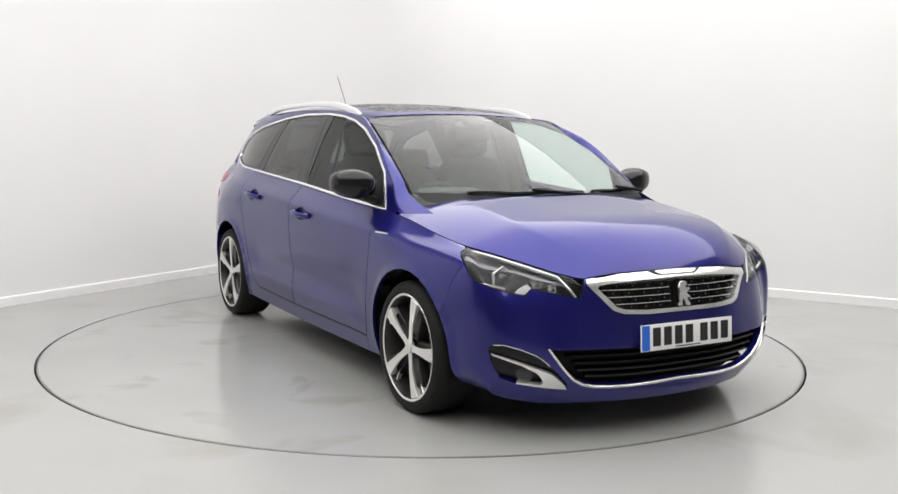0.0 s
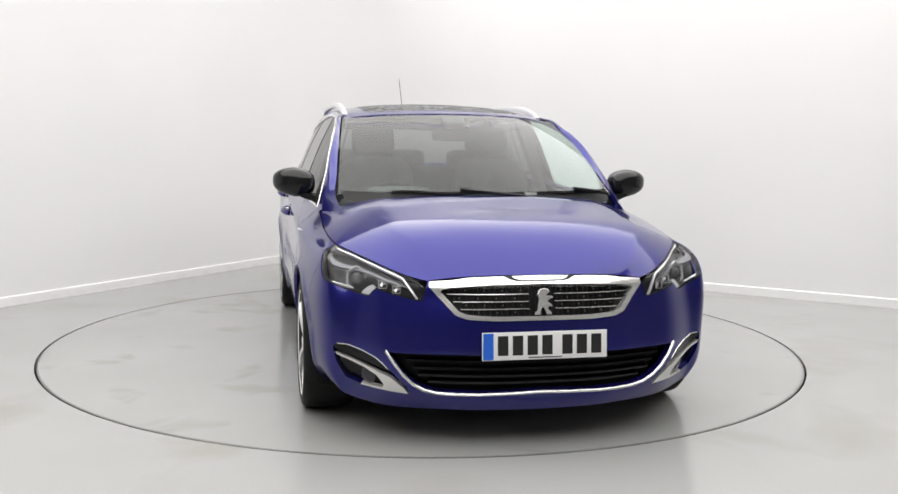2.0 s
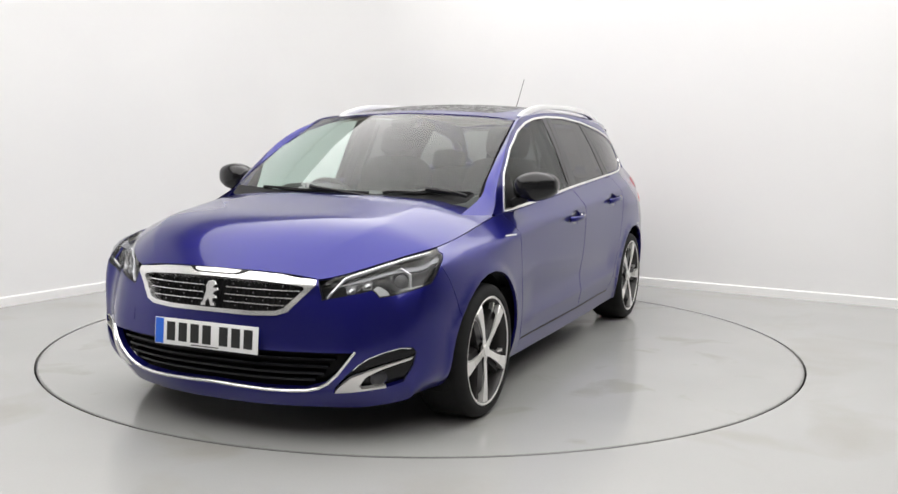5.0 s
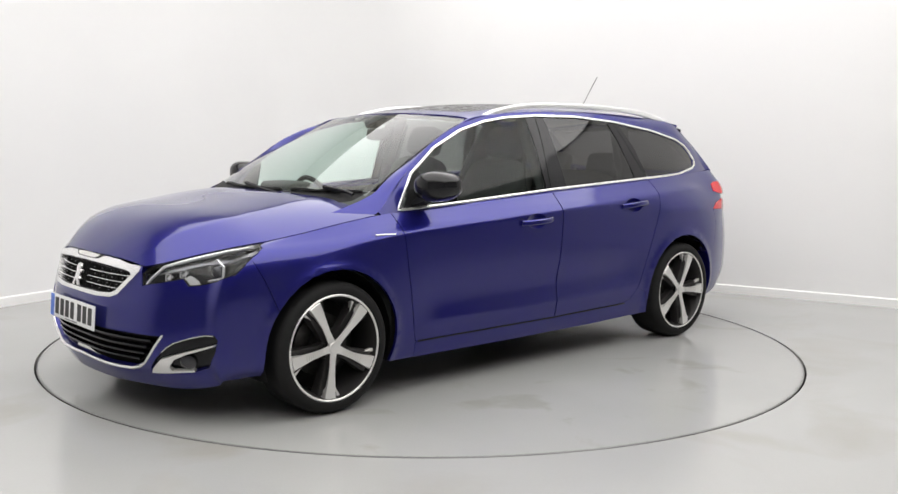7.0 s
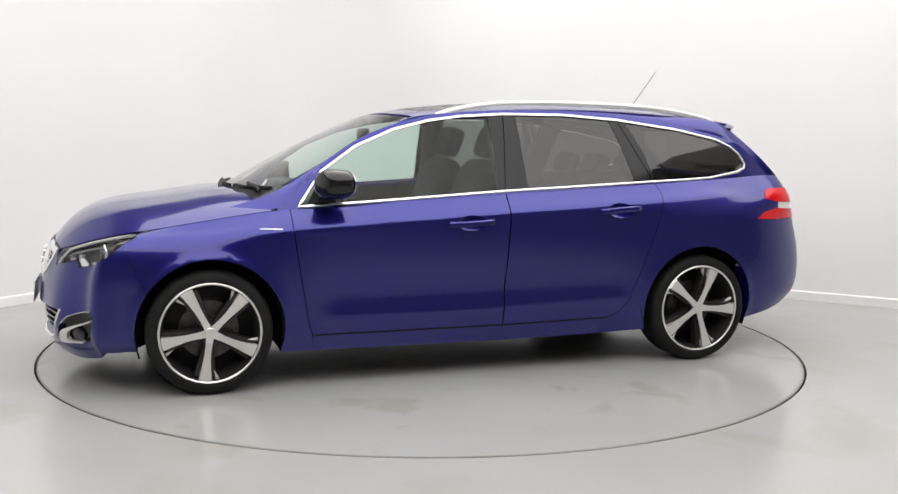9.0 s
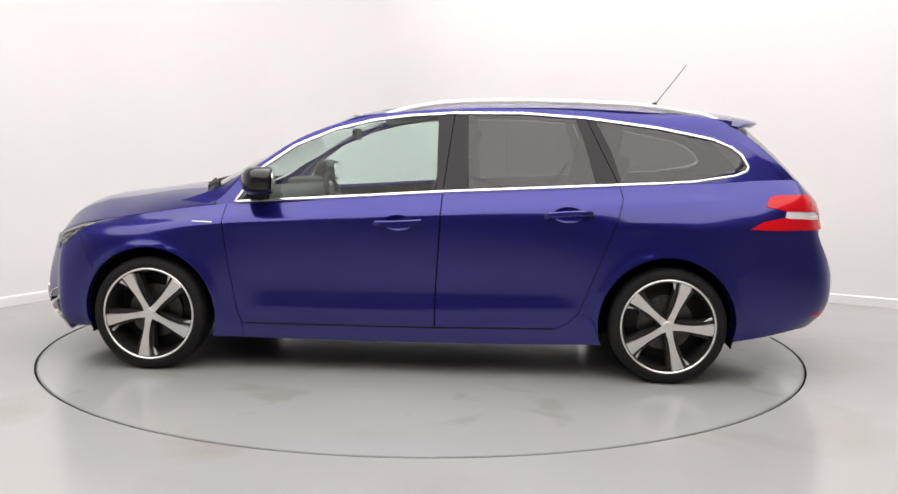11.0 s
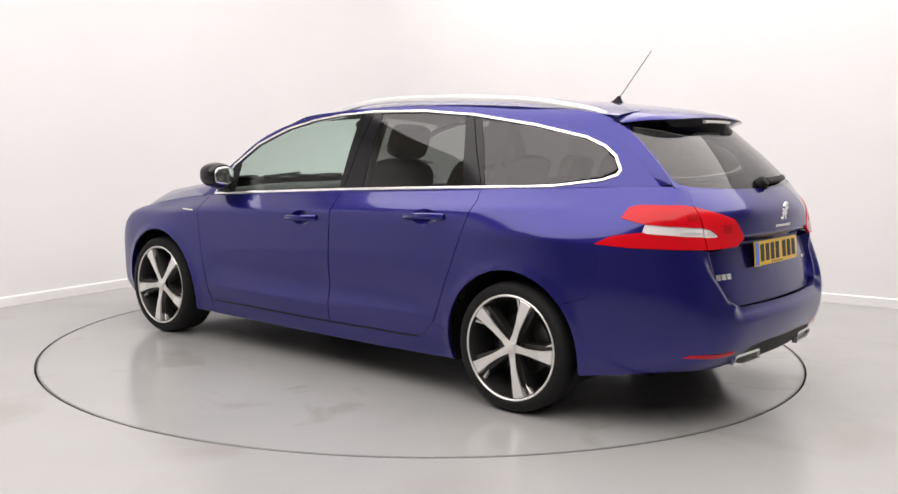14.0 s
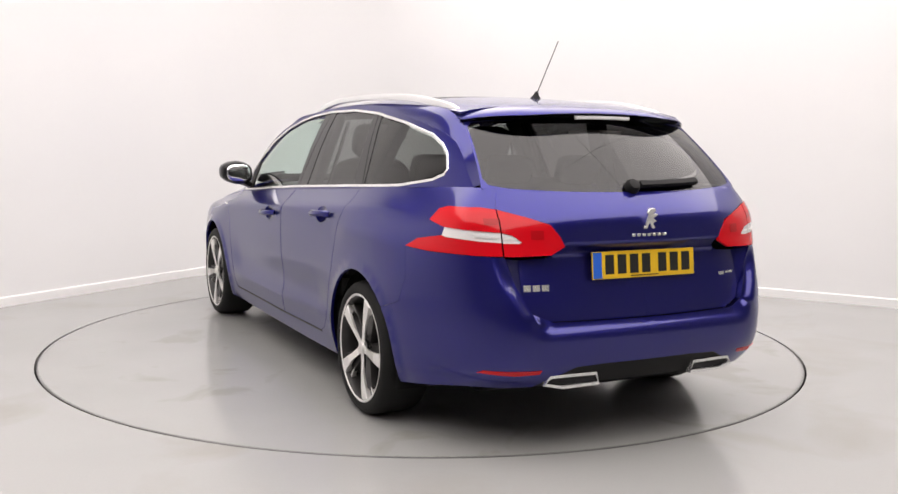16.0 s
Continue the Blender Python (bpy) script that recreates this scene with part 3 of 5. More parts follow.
TAIL = outline([(-1.772, 0.812, "s"), (-1.84, 0.850, "s"), (-1.965, 0.872, "s"), (-1.972, 0.905, "s"), (-1.865, 0.925, "s"), (-1.885, 0.972, "s"), (-1.935, 0.984, "s"), (0.68, 0.988, "r"), (0.60, 0.972, "r"), (0.444, 0.925, "r"), (0.388, 0.838, "r"), (0.45, 0.806, "r"), (0.60, 0.801, "r"), (0.72, 0.802, "r"), (-1.92, 0.803, "s")])
GATE_EDGE = [(0.632, 0.975), (0.628, 0.80), (0.60, 0.70), (0.543, 0.59), (0.46, 0.553)]
QUARTER = outline(top_line(-1.112, -1.80) + [(13.0, TOP, "p"), (on_body([(0.60, 1.055, "r")])[0][0], TOP, "p"), (0.635, 0.982, "r"), (0.68, 0.988, "r"), (-1.935, 0.984, "s"), (-1.885, 0.972, "s"), (-1.865, 0.925, "s"), (-1.972, 0.905, "s"), (-1.965, 0.872, "s"), (-1.84, 0.850, "s"), (-1.772, 0.812, "s"), (-1.80, 0.70, "s"), (-1.76, 0.58, "s")]
                  + arch(-1.365, 140, -19) + [(-0.985, 0.33, "s")] + tag(DOOR_R[::-1][2:-1], "s"))
BUMPER_R = outline(arch(-1.365, 195, 140, 6) + [(-1.76, 0.58, "s"), (-1.80, 0.70, "s"), (-1.772, 0.812, "s"), (-1.92, 0.803, "s"), (0.72, 0.802, "r"), (0.632, 0.801, "r")] + tag(GATE_EDGE[2:], "r")
                   + [(0.25, 0.549, "r"), (0, 0.548, "r"), (0, 0.372, "r"), (0.20, 0.372, "r"), (0.35, 0.366, "r"), (0.45, 0.322, "r"), (0.51, 0.284, "r"), (14.0, 0.0, "p"), (13.0, 0.0, "p"), (12.0, 0.0, "p")])
DIFFUSER = outline([(0, 0.372, "r"), (0.20, 0.372, "r"), (0.35, 0.366, "r"), (0.45, 0.322, "r"), (0.51, 0.284, "r"), (15.0, 0.0, "p"), (16.0, 0.0, "p")])
GATE = outline([(on_body([(0.60, 1.055, "r")])[0][0], TOP, "p"), (15.0, TOP, "p"), (16.0, TOP, "p"), (0, 0.9, "r"), (0, 0.548, "r"), (0.25, 0.549, "r")] + tag(GATE_EDGE[::-1][:3], "r")
               + [(0.628, 0.800, "r"), (0.60, 0.801, "r"), (0.45, 0.806, "r"), (0.388, 0.838, "r"), (0.444, 0.925, "r"), (0.60, 0.972, "r"), (0.635, 0.982, "r")])

# edge of the glazed side, and the wrap from it to screen, roof and tailgate
HB = np.array([(1.17, 0.862), (1.035, 0.900), (0.93, 0.99), (0.80, 1.105), (0.62, 1.234), (0.40, 1.326), (0.20, 1.374), (0.02, 1.398), (-0.24, 1.416), (-0.60, 1.418), (-0.94, 1.396), (-1.32, 1.348), (-1.60, 1.296), (-1.78, 1.238), (-1.885, 1.150), (-1.975, 1.062)])


def screen_edge(s):
    return screen_place(np.array([[s, 1.0]]))[0]


def wrap_inner():
    out = [hood_place(np.array([[0.90, 0.88]]))[0] - [0, 0, 0.004]] + [screen_edge(s) for s in (0.0, 0.14, 0.31, 0.55, 0.83, 1.0)]
    out += [roof_place(np.array([[x, 0.592]]))[0] for x in (0.06, -0.24, -0.60, -0.94, -1.32, -1.62)]
    return np.array(out + [back_place(np.array([[s, 1.0]]))[0] for s in (0.86, 0.45, 0.05)])


WRAP_IN = wrap_inner()
WRAP_BEND = bend_matrix(len(HB))


def wrap_place(ab):
    b = basis(ab[:, 0], len(HB), WRAP_BEND)
    h, k = b @ HB, b @ WRAP_IN
    h = np.stack([h[:, 0], house_side(h[:, 0], h[:, 1]), h[:, 1]], -1)
    mid = (h + k) / 2
    front, tail = soft_step((ab[:, 0] - 1.4) / 1.0) * soft_step((6.6 - ab[:, 0]) / 1.5), soft_step((ab[:, 0] - 11.3) / 1.7)
    way = np.stack([-0.45 * tail, 0.5 + 0.25 * front, 0.5 - 0.3 * tail], -1)
    out = way * (np.linalg.norm(h - k, axis=1) * (0.22 + 0.20 * front) * (1 - tail))[:, None] * np.clip(ab[:, :1] / 1.6, 0, 1) ** 1.5
    w = ab[:, 1:2]
    return h * (1 - w) ** 2 + 2 * (mid + out) * w * (1 - w) + k * w ** 2


WRAP = Skin(wrap_place, (0.25, 0.08), 1.0, 0.03)


def both(name, skin, poly, material, label="", parent=None, **kw):
    return [panel(name, skin, poly, material, parent or car, label, mirror=m, **kw) for m in (0, 1)]


def gate_depth(p):
    """How far the tailgate's lower half lies behind the bumper line."""
    y, z = np.abs(p[:, 1]), p[:, 2]
    step = np.clip((0.850 - z) / 0.035, 0, 1)
    step = step * step * (3 - 2 * step)
    return 0.062 * step * np.clip((0.632 - y) / 0.06, 0, 1) ** 0.7


def ledge_depth(p):
    """The bumper's rounded shoulder below and beside the tailgate."""
    y, z = np.abs(p[:, 1]), p[:, 2]
    tail = p[:, 0] < -1.9
    beside = soft_step(1 - (y - np.interp(z, (0.553, 0.59, 0.70, 0.80), (0.46, 0.543, 0.60, 0.628))) / 0.055) * (z > 0.553) * soft_step((0.82 - z) / 0.10)
    below = soft_step((z - 0.485) / 0.068) * soft_step((0.56 - y) / 0.09) * (z <= 0.553)
    return np.where(tail, 0.034 * np.maximum(beside, below), 0.0)


def build_panels():
    both("fender", BODY, FENDER, PAINT, gap=0.001, spacing=0.022)
    both("front_door", BODY, DOOR_FRONT, PAINT, gap=0.0018, spacing=0.022)
    both("rear_door", BODY, DOOR_REAR, PAINT, gap=0.0018, spacing=0.022)
    both("sill", BODY, SILL, PAINT, gap=0.0, spacing=0.022)
    both("rear_quarter", BODY, QUARTER, PAINT, gap=0.0004, spacing=0.022)
    panel("rear_bumper", BODY, BUMPER_R, PAINT, car, "blue rear bumper", mirror=2, rim=0.07, gap=0.0006, spacing=0.022, offset=ledge_depth)
    panel("diffuser", BODY, DIFFUSER, BLACK, car, "black plastic lower bumper", mirror=2, inset=0.004)
    panel("tailgate", BODY, GATE, PAINT, car, "blue tailgate", mirror=2, offset=gate_depth, rim=0.03, spacing=0.018)
    # bonnet
    n = 24
    q = [(0, -1 + 2 * i / n) for i in range(n)] + [(i / 20, 1) for i in range(20)] + [(1, 1 - 2 * i / n) for i in range(n)] + [(1 - i / 20, -1) for i in range(20)]
    panel("bonnet", HOOD, np.array(q), PAINT, car, gap=0.0035, spacing=0.025)
    # roof: painted edges and a dark glass panel
    edge = [(0.335, 0.0), (0.32, 0.3), (0.285, 0.46), (0.24, 0.605)] + [(x, 0.594) for x in (0.06, -0.24, -0.6, -0.94, -1.32, -1.60)] + [(-1.72, 0.585), (-1.76, 0.3), (-1.77, 0)]
    edge = np.array(edge + [(x, -y) for x, y in edge[-2:0:-1]])
    glass = [(0.22, 0.0), (0.21, 0.3), (0.18, 0.43), (0.10, 0.47), (-1.10, 0.47), (-1.18, 0.44), (-1.20, 0)]
    glass = np.array(glass + [(x, -y) for x, y in glass[-2:0:-1]])
    panel("roof", ROOF, edge, PAINT, car, holes=[glass], gap=0.002)
    panel("roof_glass", ROOF, glass, ROOF_GLASS, car, "dark panoramic glass roof with dried water marks", gap=0.002)
    # glazed side frames, pillars and roof edge
    low = [(x, float(np.interp(x, TOP_X[::-1], TOP_Z[::-1]))) for x in np.linspace(-1.80, 1.02, 30)]
    side = np.array([tuple(p) for p in curve(HB[1:], 3)] + low)
    both("side_frame", HOUSE, side, PAINT, holes=[DLO], gap=0.0, rim=0.02)
    k = len(HB) - 1
    w = np.array([(k * i / 60, 0) for i in range(61)] + [(k - k * i / 60, 1) for i in range(61)])
    both("pillar", WRAP, w, PAINT, gap=0.0, rim=0.0)


def drop_glass():
    m = node_material("spotted_roof_glass", (0.012, 0.012, 0.013), 0.1, 0.0, 0.0)
    t = m.node_tree
    co, vo, no, mx, rp = (t.nodes.new(k) for k in ("ShaderNodeTexCoord", "ShaderNodeTexVoronoi", "ShaderNodeTexNoise", "ShaderNodeMath", "ShaderNodeMapRange"))
    vo.inputs["Scale"].default_value, no.inputs["Scale"].default_value = 26, 9
    mx.operation = "MULTIPLY"
    t.links.new(co.outputs["Object"], vo.inputs["Vector"])
    t.links.new(co.outputs["Object"], no.inputs["Vector"])
    t.links.new(vo.outputs["Distance"], mx.inputs[0])
    t.links.new(no.outputs[0], mx.inputs[1])
    rp.inputs[1].default_value, rp.inputs[2].default_value, rp.inputs[3].default_value, rp.inputs[4].default_value = 0.1, 0.3, 0.06, 0.55
    t.links.new(mx.outputs[0], rp.inputs[0])
    b = t.nodes["Principled BSDF"]
    t.links.new(rp.outputs[0], b.inputs["Roughness"])
    bp = t.nodes.new("ShaderNodeBump")
    bp.inputs["Strength"].default_value, bp.inputs["Distance"].default_value = 0.5, 0.004
    t.links.new(mx.outputs[0], bp.inputs["Height"])
    t.links.new(bp.outputs[0], b.inputs["Normal"])
    return m


ROOF_GLASS = drop_glass()


def split_bumper():
    """The nose: the bumper skin runs round grille, intake and fog lamp openings."""
    # outline: from the lower middle outwards and back along the bonnet, then in and out round the two middle openings
    return np.concatenate([BUMPER_F, GRILLE[::-1], LOWER[::-1]])


def build_nose():
    panel("front_bumper", BODY, split_bumper(), PAINT, car, "blue front bumper", holes=[FOG], mirror=2, rim=0.03, gap=0.0006, spacing=0.025)


def build_glass():
    sq = [(0.0, -0.985), (0.0, 0.0), (0.0, 0.985), (0.5, 0.985), (0.985, 0.985), (0.985, 0), (0.985, -0.985), (0.5, -0.985)]
    panel("windscreen", SCREEN, np.array(sq), GLASS_CLEAR, car, "clear laminated windscreen", rim=0.0, gap=0.0).visible_shadow = False
    sq = [(0.05, -0.955), (0.015, -0.85), (0.0, -0.5), (0.0, 0.0), (0.0, 0.5), (0.015, 0.85), (0.05, 0.955), (0.14, 0.985), (0.90, 0.985), (0.96, 0.95), (0.97, 0), (0.96, -0.95), (0.90, -0.985), (0.14, -0.985)]
    panel("rear_window", BACK, np.array(sq), GLASS_DARK, car, "dark tinted rear window", rim=0.0, gap=0.0, inset=0.002).visible_shadow = False
    frame_poly = np.array([(-0.005, -1), (-0.005, 0), (-0.005, 1), (0.5, 1), (1.0, 1), (1.0, 0), (1.0, -1), (0.5, -1)])
    panel("tailgate_frame", BACK, frame_poly, PAINT, car, holes=[np.array(sq)], rim=0.012, gap=0.0)
    # side windows on the glazed side, behind the trim
    top = lambda x: float(np.interp(x, DLO[:14, 0][::-1], DLO[:14, 1][::-1])) - 0.010
    bot = lambda x: float(np.interp(x, DLO[14:, 0], DLO[14:, 1])) + 0.010
    front = [(0.885, 0.925)] + [(x, top(x) - 0.002) for x in (0.80, 0.615, 0.40, 0.20, 0.02, -0.15)] + [(-0.155, bot(-0.1)), (0.4, 0.950)]
    rear = [(-0.325, bot(-0.3)), (-0.31, top(-0.3)), (-0.6, top(-0.6)), (-0.885, top(-0.885)), (-0.93, 1.25), (-0.995, bot(-0.99))]
    quarter = [(-1.125, bot(-1.12)), (-1.07, 1.2), (-0.985, top(-0.985)), (-1.32, top(-1.32)), (-1.60, top(-1.60)), (-1.69, 1.222), (-1.748, 1.178), (-1.772, 1.138), (-1.762, 1.123), (-1.71, 1.098), (-1.50, 1.060), (-1.336, 1.050)]
    for name, poly, mat in (("front_window", front, GLASS_SIDE), ("rear_door_window", rear, GLASS_DARK), ("quarter_window", quarter, GLASS_DARK)):
        for ob in both(name, HOUSE, np.array(poly), mat, rim=0.0, gap=0.0, inset=0.006):
            ob.visible_shadow = False
    # black pillar covers between the panes
    b1 = [(-0.155, bot(-0.15) - 0.012), (-0.150, top(-0.15) + 0.012), (-0.238, top(-0.24) + 0.012), (-0.188, bot(-0.19) - 0.012)]
    b2 = [(-0.191, bot(-0.19) - 0.012), (-0.241, top(-0.24) + 0.012), (-0.312, top(-0.31) + 0.012), (-0.327, bot(-0.33) - 0.012)]
    c1 = [(-0.993, bot(-1.0) - 0.012), (-0.928, 1.25), (-0.883, top(-0.88) + 0.012), (-0.937, top(-0.94) + 0.012), (-1.02, 1.2), (-1.108, bot(-1.11) - 0.012)]
    c2 = [(-1.111, bot(-1.11) - 0.012), (-1.023, 1.2), (-0.940, top(-0.94) + 0.012), (-0.987, top(-0.99) + 0.012), (-1.072, 1.2), (-1.127, bot(-1.13) - 0.012)]
    for poly in (b1, b2, c1, c2):
        both("pillar_cover", HOUSE, np.array(poly), GLOSS_BLACK, "gloss black pillar cover", rim=0.01, gap=0.001, inset=0.004)
    # bright trim round the side glass
    line = densify(DLO, 0.03)
    for m in (1, -1):
        p = np.stack([line[:, 0], house_side(line[:, 0], line[:, 1]) + 0.001, line[:, 1]], -1) * [1, m, 1]
        up = HOUSE.normals(line) * [1, m, 1]
        part("window_trim", sweep(p, [(-0.0075, -0.005), (-0.0065, 0.002), (0, 0.004), (0.0065, 0.002), (0.0075, -0.005)], True, up), CHROME, car, "bright chrome window surround")


def build_wheel(cx, side):
    w = lathe([(0.212, -0.10), (0.228, -0.105), (0.232, 0.07), (0.240, 0.100), (0.248, 0.110), (0.243, 0.1135), (0.236, 0.110), (0.231, 0.098), (0.222, 0.06), (0.21, -0.08)], 64)
    wheel = part("wheel", w, DARK_ALLOY, car, "machined two-tone alloy wheel")
    wheel.matrix_basis = pose(cx, side * (0.805 if cx > 0 else 0.792), 0.305, 0, 0, 0 if side > 0 else 180)
    part("tyre", lathe([(0.236, -0.11), (0.25, -0.118), (0.285, -0.114), (0.300, -0.095), (0.3045, -0.07), (0.305, 0.0), (0.3045, 0.07), (0.300, 0.096), (0.285, 0.113), (0.262, 0.118), (0.250, 0.115), (0.243, 0.105)], 64), RUBBER, wheel, "black low-profile tyre")
    part("rim_lip", lathe([(0.2335, 0.098), (0.2365, 0.1105), (0.243, 0.1145), (0.2485, 0.111), (0.246, 0.100)], 64), SATIN, wheel, "bright machined rim edge")
    part("barrel", lathe([(0.0, -0.02), (0.06, -0.02), (0.10, -0.04), (0.215, -0.06), (0.222, -0.09), (0.0, -0.095)], 40), DARK_ALLOY, wheel, "dark grey inner wheel")
    part("brake_disc", lathe([(0.0, 0.004), (0.07, 0.004), (0.072, -0.006), (0.145, -0.006), (0.145, -0.03)], 40), BRAKE, wheel, "steel brake disc")
    for i in range(5):
        a = ((135 if side > 0 else 36) if cx > 0 else (113 if side > 0 else 24)) + 72 * i
        sp = part("spoke", spoke_bm(), SATIN, wheel, "machined silver spoke")
        sp.matrix_basis = pose(0, 0, 0, 0, -a, 0)
        part("spoke_back", spoke_back_bm(), DARK_ALLOY, sp, "dark grey spoke side")
        part("accent", prism([(0.232, -0.083), (0.239, -0.062), (0.176, -0.041)], 0.070, lambda x: 0.088 + 0.09 * (x - 0.17), 0.002), SATIN, sp, "silver accent by the spoke")
        if i in (1, 3):
            g = bmesh.new()
            for k in range(9):
                x = 0.060 + 0.012 * k
                box(g, (0.0030, 0.004, 0.030), (x, 0.0925 + 0.045 * (x / 0.23) * (1 - 0.55 * x / 0.23), -0.002))
            part("spoke_grooves", g, SATIN, sp, "fine grooves across the spoke", smooth=False)
    for k in range(5):
        a = radians(72 * k + 20)
        bm = lathe([(0.0, 0.083), (0.007, 0.083), (0.009, 0.078), (0.009, 0.06)], 12)
        bmesh.ops.transform(bm, matrix=Matrix.Translation((0.052 * math.cos(a), 0, 0.052 * math.sin(a))), verts=bm.verts)
        part("wheel_bolt", bm, DARK_ALLOY, wheel)
    part("centre_cap", lathe([(0.0, 0.109), (0.020, 0.1085), (0.026, 0.106), (0.0275, 0.099), (0.031, 0.099), (0.031, 0.085)], 32), SATIN, wheel, "silver centre cap")
    return wheel


def prism(poly, y0, y1, bevel=0.003):
    """An outline in x, z raised from y0 to y1, one (y0, y1) for all or a function of x."""
    bm = bmesh.new()
    f0 = y0 if callable(y0) else (lambda x: y0)
    f1 = y1 if callable(y1) else (lambda x: y1)
    lo = [bm.verts.new((x, f0(x), z)) for x, z in poly]
    hi = [bm.verts.new((x, f1(x), z)) for x, z in poly]
    top = bm.faces.new(hi)
    bm.faces.new(lo[::-1])
    n = len(poly)
    for i in range(n):
        bm.faces.new((lo[i], lo[(i + 1) % n], hi[(i + 1) % n], hi[i]))
    if bevel:
        bmesh.ops.bevel(bm, geom=list(top.edges), offset=bevel, segments=1, affect="EDGES")
    return bm


def spoke_bm():
    return prism([(0.018, -0.020), (0.07, -0.0155), (0.12, -0.0175), (0.18, -0.027), (0.231, -0.040), (0.236, 0.0), (0.232, 0.026), (0.18, 0.020), (0.12, 0.015), (0.07, 0.0145), (0.018, 0.019)], lambda x: 0.06 + 0.04 * (x < 0.2), lambda x: 0.092 + 0.045 * (x / 0.23) * (1 - 0.55 * x / 0.23), 0.004)


def spoke_back_bm():
    return prism([(0.03, -0.028), (0.10, -0.032), (0.218, -0.058), (0.222, 0.050), (0.10, 0.028), (0.03, 0.026)], 0.03, lambda x: 0.070 + 0.02 * x / 0.23, 0.004)


DARK_ALLOY = node_material("dark_grey_alloy", (0.034, 0.032, 0.032), 0.34, 0.4)
BRAKE = vary(node_material("brake_steel", (0.3, 0.29, 0.28), 0.4, 0.9), 30, (0.07, 0.068, 0.066), (0.14, 0.135, 0.13))


def build_shell():
    """Dark inner shell behind the panel gaps, with floor pan and wheel arch liners."""
    us, vs = np.linspace(0, NU - 1, 97), np.linspace(0, NV - 1, 19)
    verts, faces = [], []
    ab = np.array([(u, v) for v in vs for u in us])
    p = body_place(ab)
    p = p - BODY.normals(ab) * np.where(np.abs(p[:, :1]) > 1.72, 0.085, 0.034)
    c = len(us)
    for m in (1, -1):
        k = len(verts)
        verts += list(p * [1, m, 1])
        for j in range(len(vs) - 1):
            for i in range(c - 1):
                q = [j * c + i, j * c + i + 1, (j + 1) * c + i + 1, (j + 1) * c + i]
                mid = p[q].mean(0)
                if min(math.hypot(mid[0] - 1.365, mid[2] - 0.31), math.hypot(mid[0] + 1.365, mid[2] - 0.31)) < ARCH_R + 0.02 and abs(mid[1]) > 0.6:
                    continue
                faces.append([k + x for x in (q if m < 0 else q[::-1])])
    mesh_object("inner_shell", verts, faces, UNDER, car, "black inner body")
    part("floor_pan", boxes(((3.9, 1.20, 0.06), (0, 0, 0.235), None, 0.02), ((1.9, 1.66, 0.06), (0, 0, 0.245), None, 0.02), ((0.50, 0.9, 0.05), (-1.90, 0, 0.31), None, 0.01)), UNDER, car, "black underbody")
    for cx in (1.365, -1.365):
        for s in (1, -1):
            bm = bmesh.new()
            n, rings = 20, []
            for i in range(n + 1):
                a = radians(-20 + 220 * i / n)
                c2, s2 = math.cos(a), math.sin(a)
                rings.append([bm.verts.new((cx + r * c2, s * y, 0.31 + r * s2)) for r, y in ((ARCH_R - 0.004, 0.868), (ARCH_R + 0.006, 0.85), (ARCH_R + 0.006, 0.60), (0.02, 0.59))])
            for a, b in zip(rings, rings[1:]):
                for j in range(3):
                    bm.faces.new((a[j], a[j + 1], b[j + 1], b[j]))
            part("arch_liner", bm, UNDER, car, "black wheel arch liner")


build_shell()
build_panels()
build_nose()
build_glass()
for wx in (1.370, -1.372):
    for ws in (1, -1):
        build_wheel(wx, ws)


# ---- the car: lamps, trim and fittings ----
LENS = clear_glass("clear_lamp_lens", (0.93, 0.94, 0.95), gloss=0.55, base=0.04)
LAMP_HOUSE = node_material("lamp_housing_dark", (0.012, 0.012, 0.013), 0.4, spec=0.25)
SMOKE = node_material("smoked_reflector", (0.16, 0.16, 0.17), 0.3, 0.7)
REFLECTOR = node_material("lamp_reflector", (0.82, 0.82, 0.84), 0.2, 0.6)
RED_LENS = node_material("red_lamp_plastic", (0.56, 0.004, 0.010), 0.12, spec=0.35)
RED_DARK = node_material("dark_red_lamp_plastic", (0.40, 0.003, 0.007), 0.2, spec=0.4)
CLEAR_LENS = node_material("white_lamp_plastic", (0.72, 0.72, 0.72), 0.12, 0.0, 1.0)
PLATE_WHITE = node_material("white_plate", (0.78, 0.78, 0.78), 0.3)
PLATE_YELLOW = node_material("yellow_plate", (0.80, 0.50, 0.02), 0.3)
PLATE_BLUE = node_material("blue_plate_band", (0.02, 0.13, 0.62), 0.3)
INK = node_material("black_print", (0.01, 0.01, 0.01), 0.5)
CLOTH = vary(node_material("dark_seat_cloth", (0.03, 0.03, 0.03), 0.9), 20, (0.012, 0.012, 0.013), (0.024, 0.024, 0.024), bump=0.3, bump_scale=300)
DASH = vary(node_material("dash_plastic", (0.03, 0.03, 0.03), 0.7), 20, (0.025, 0.025, 0.026), (0.04, 0.04, 0.04), bump=0.2, bump_scale=300)
LINER = node_material("grey_headlining", (0.35, 0.34, 0.32), 0.9)
MIRROR_GLASS = node_material("mirror_glass", (0.9, 0.9, 0.9), 0.02, 1.0)


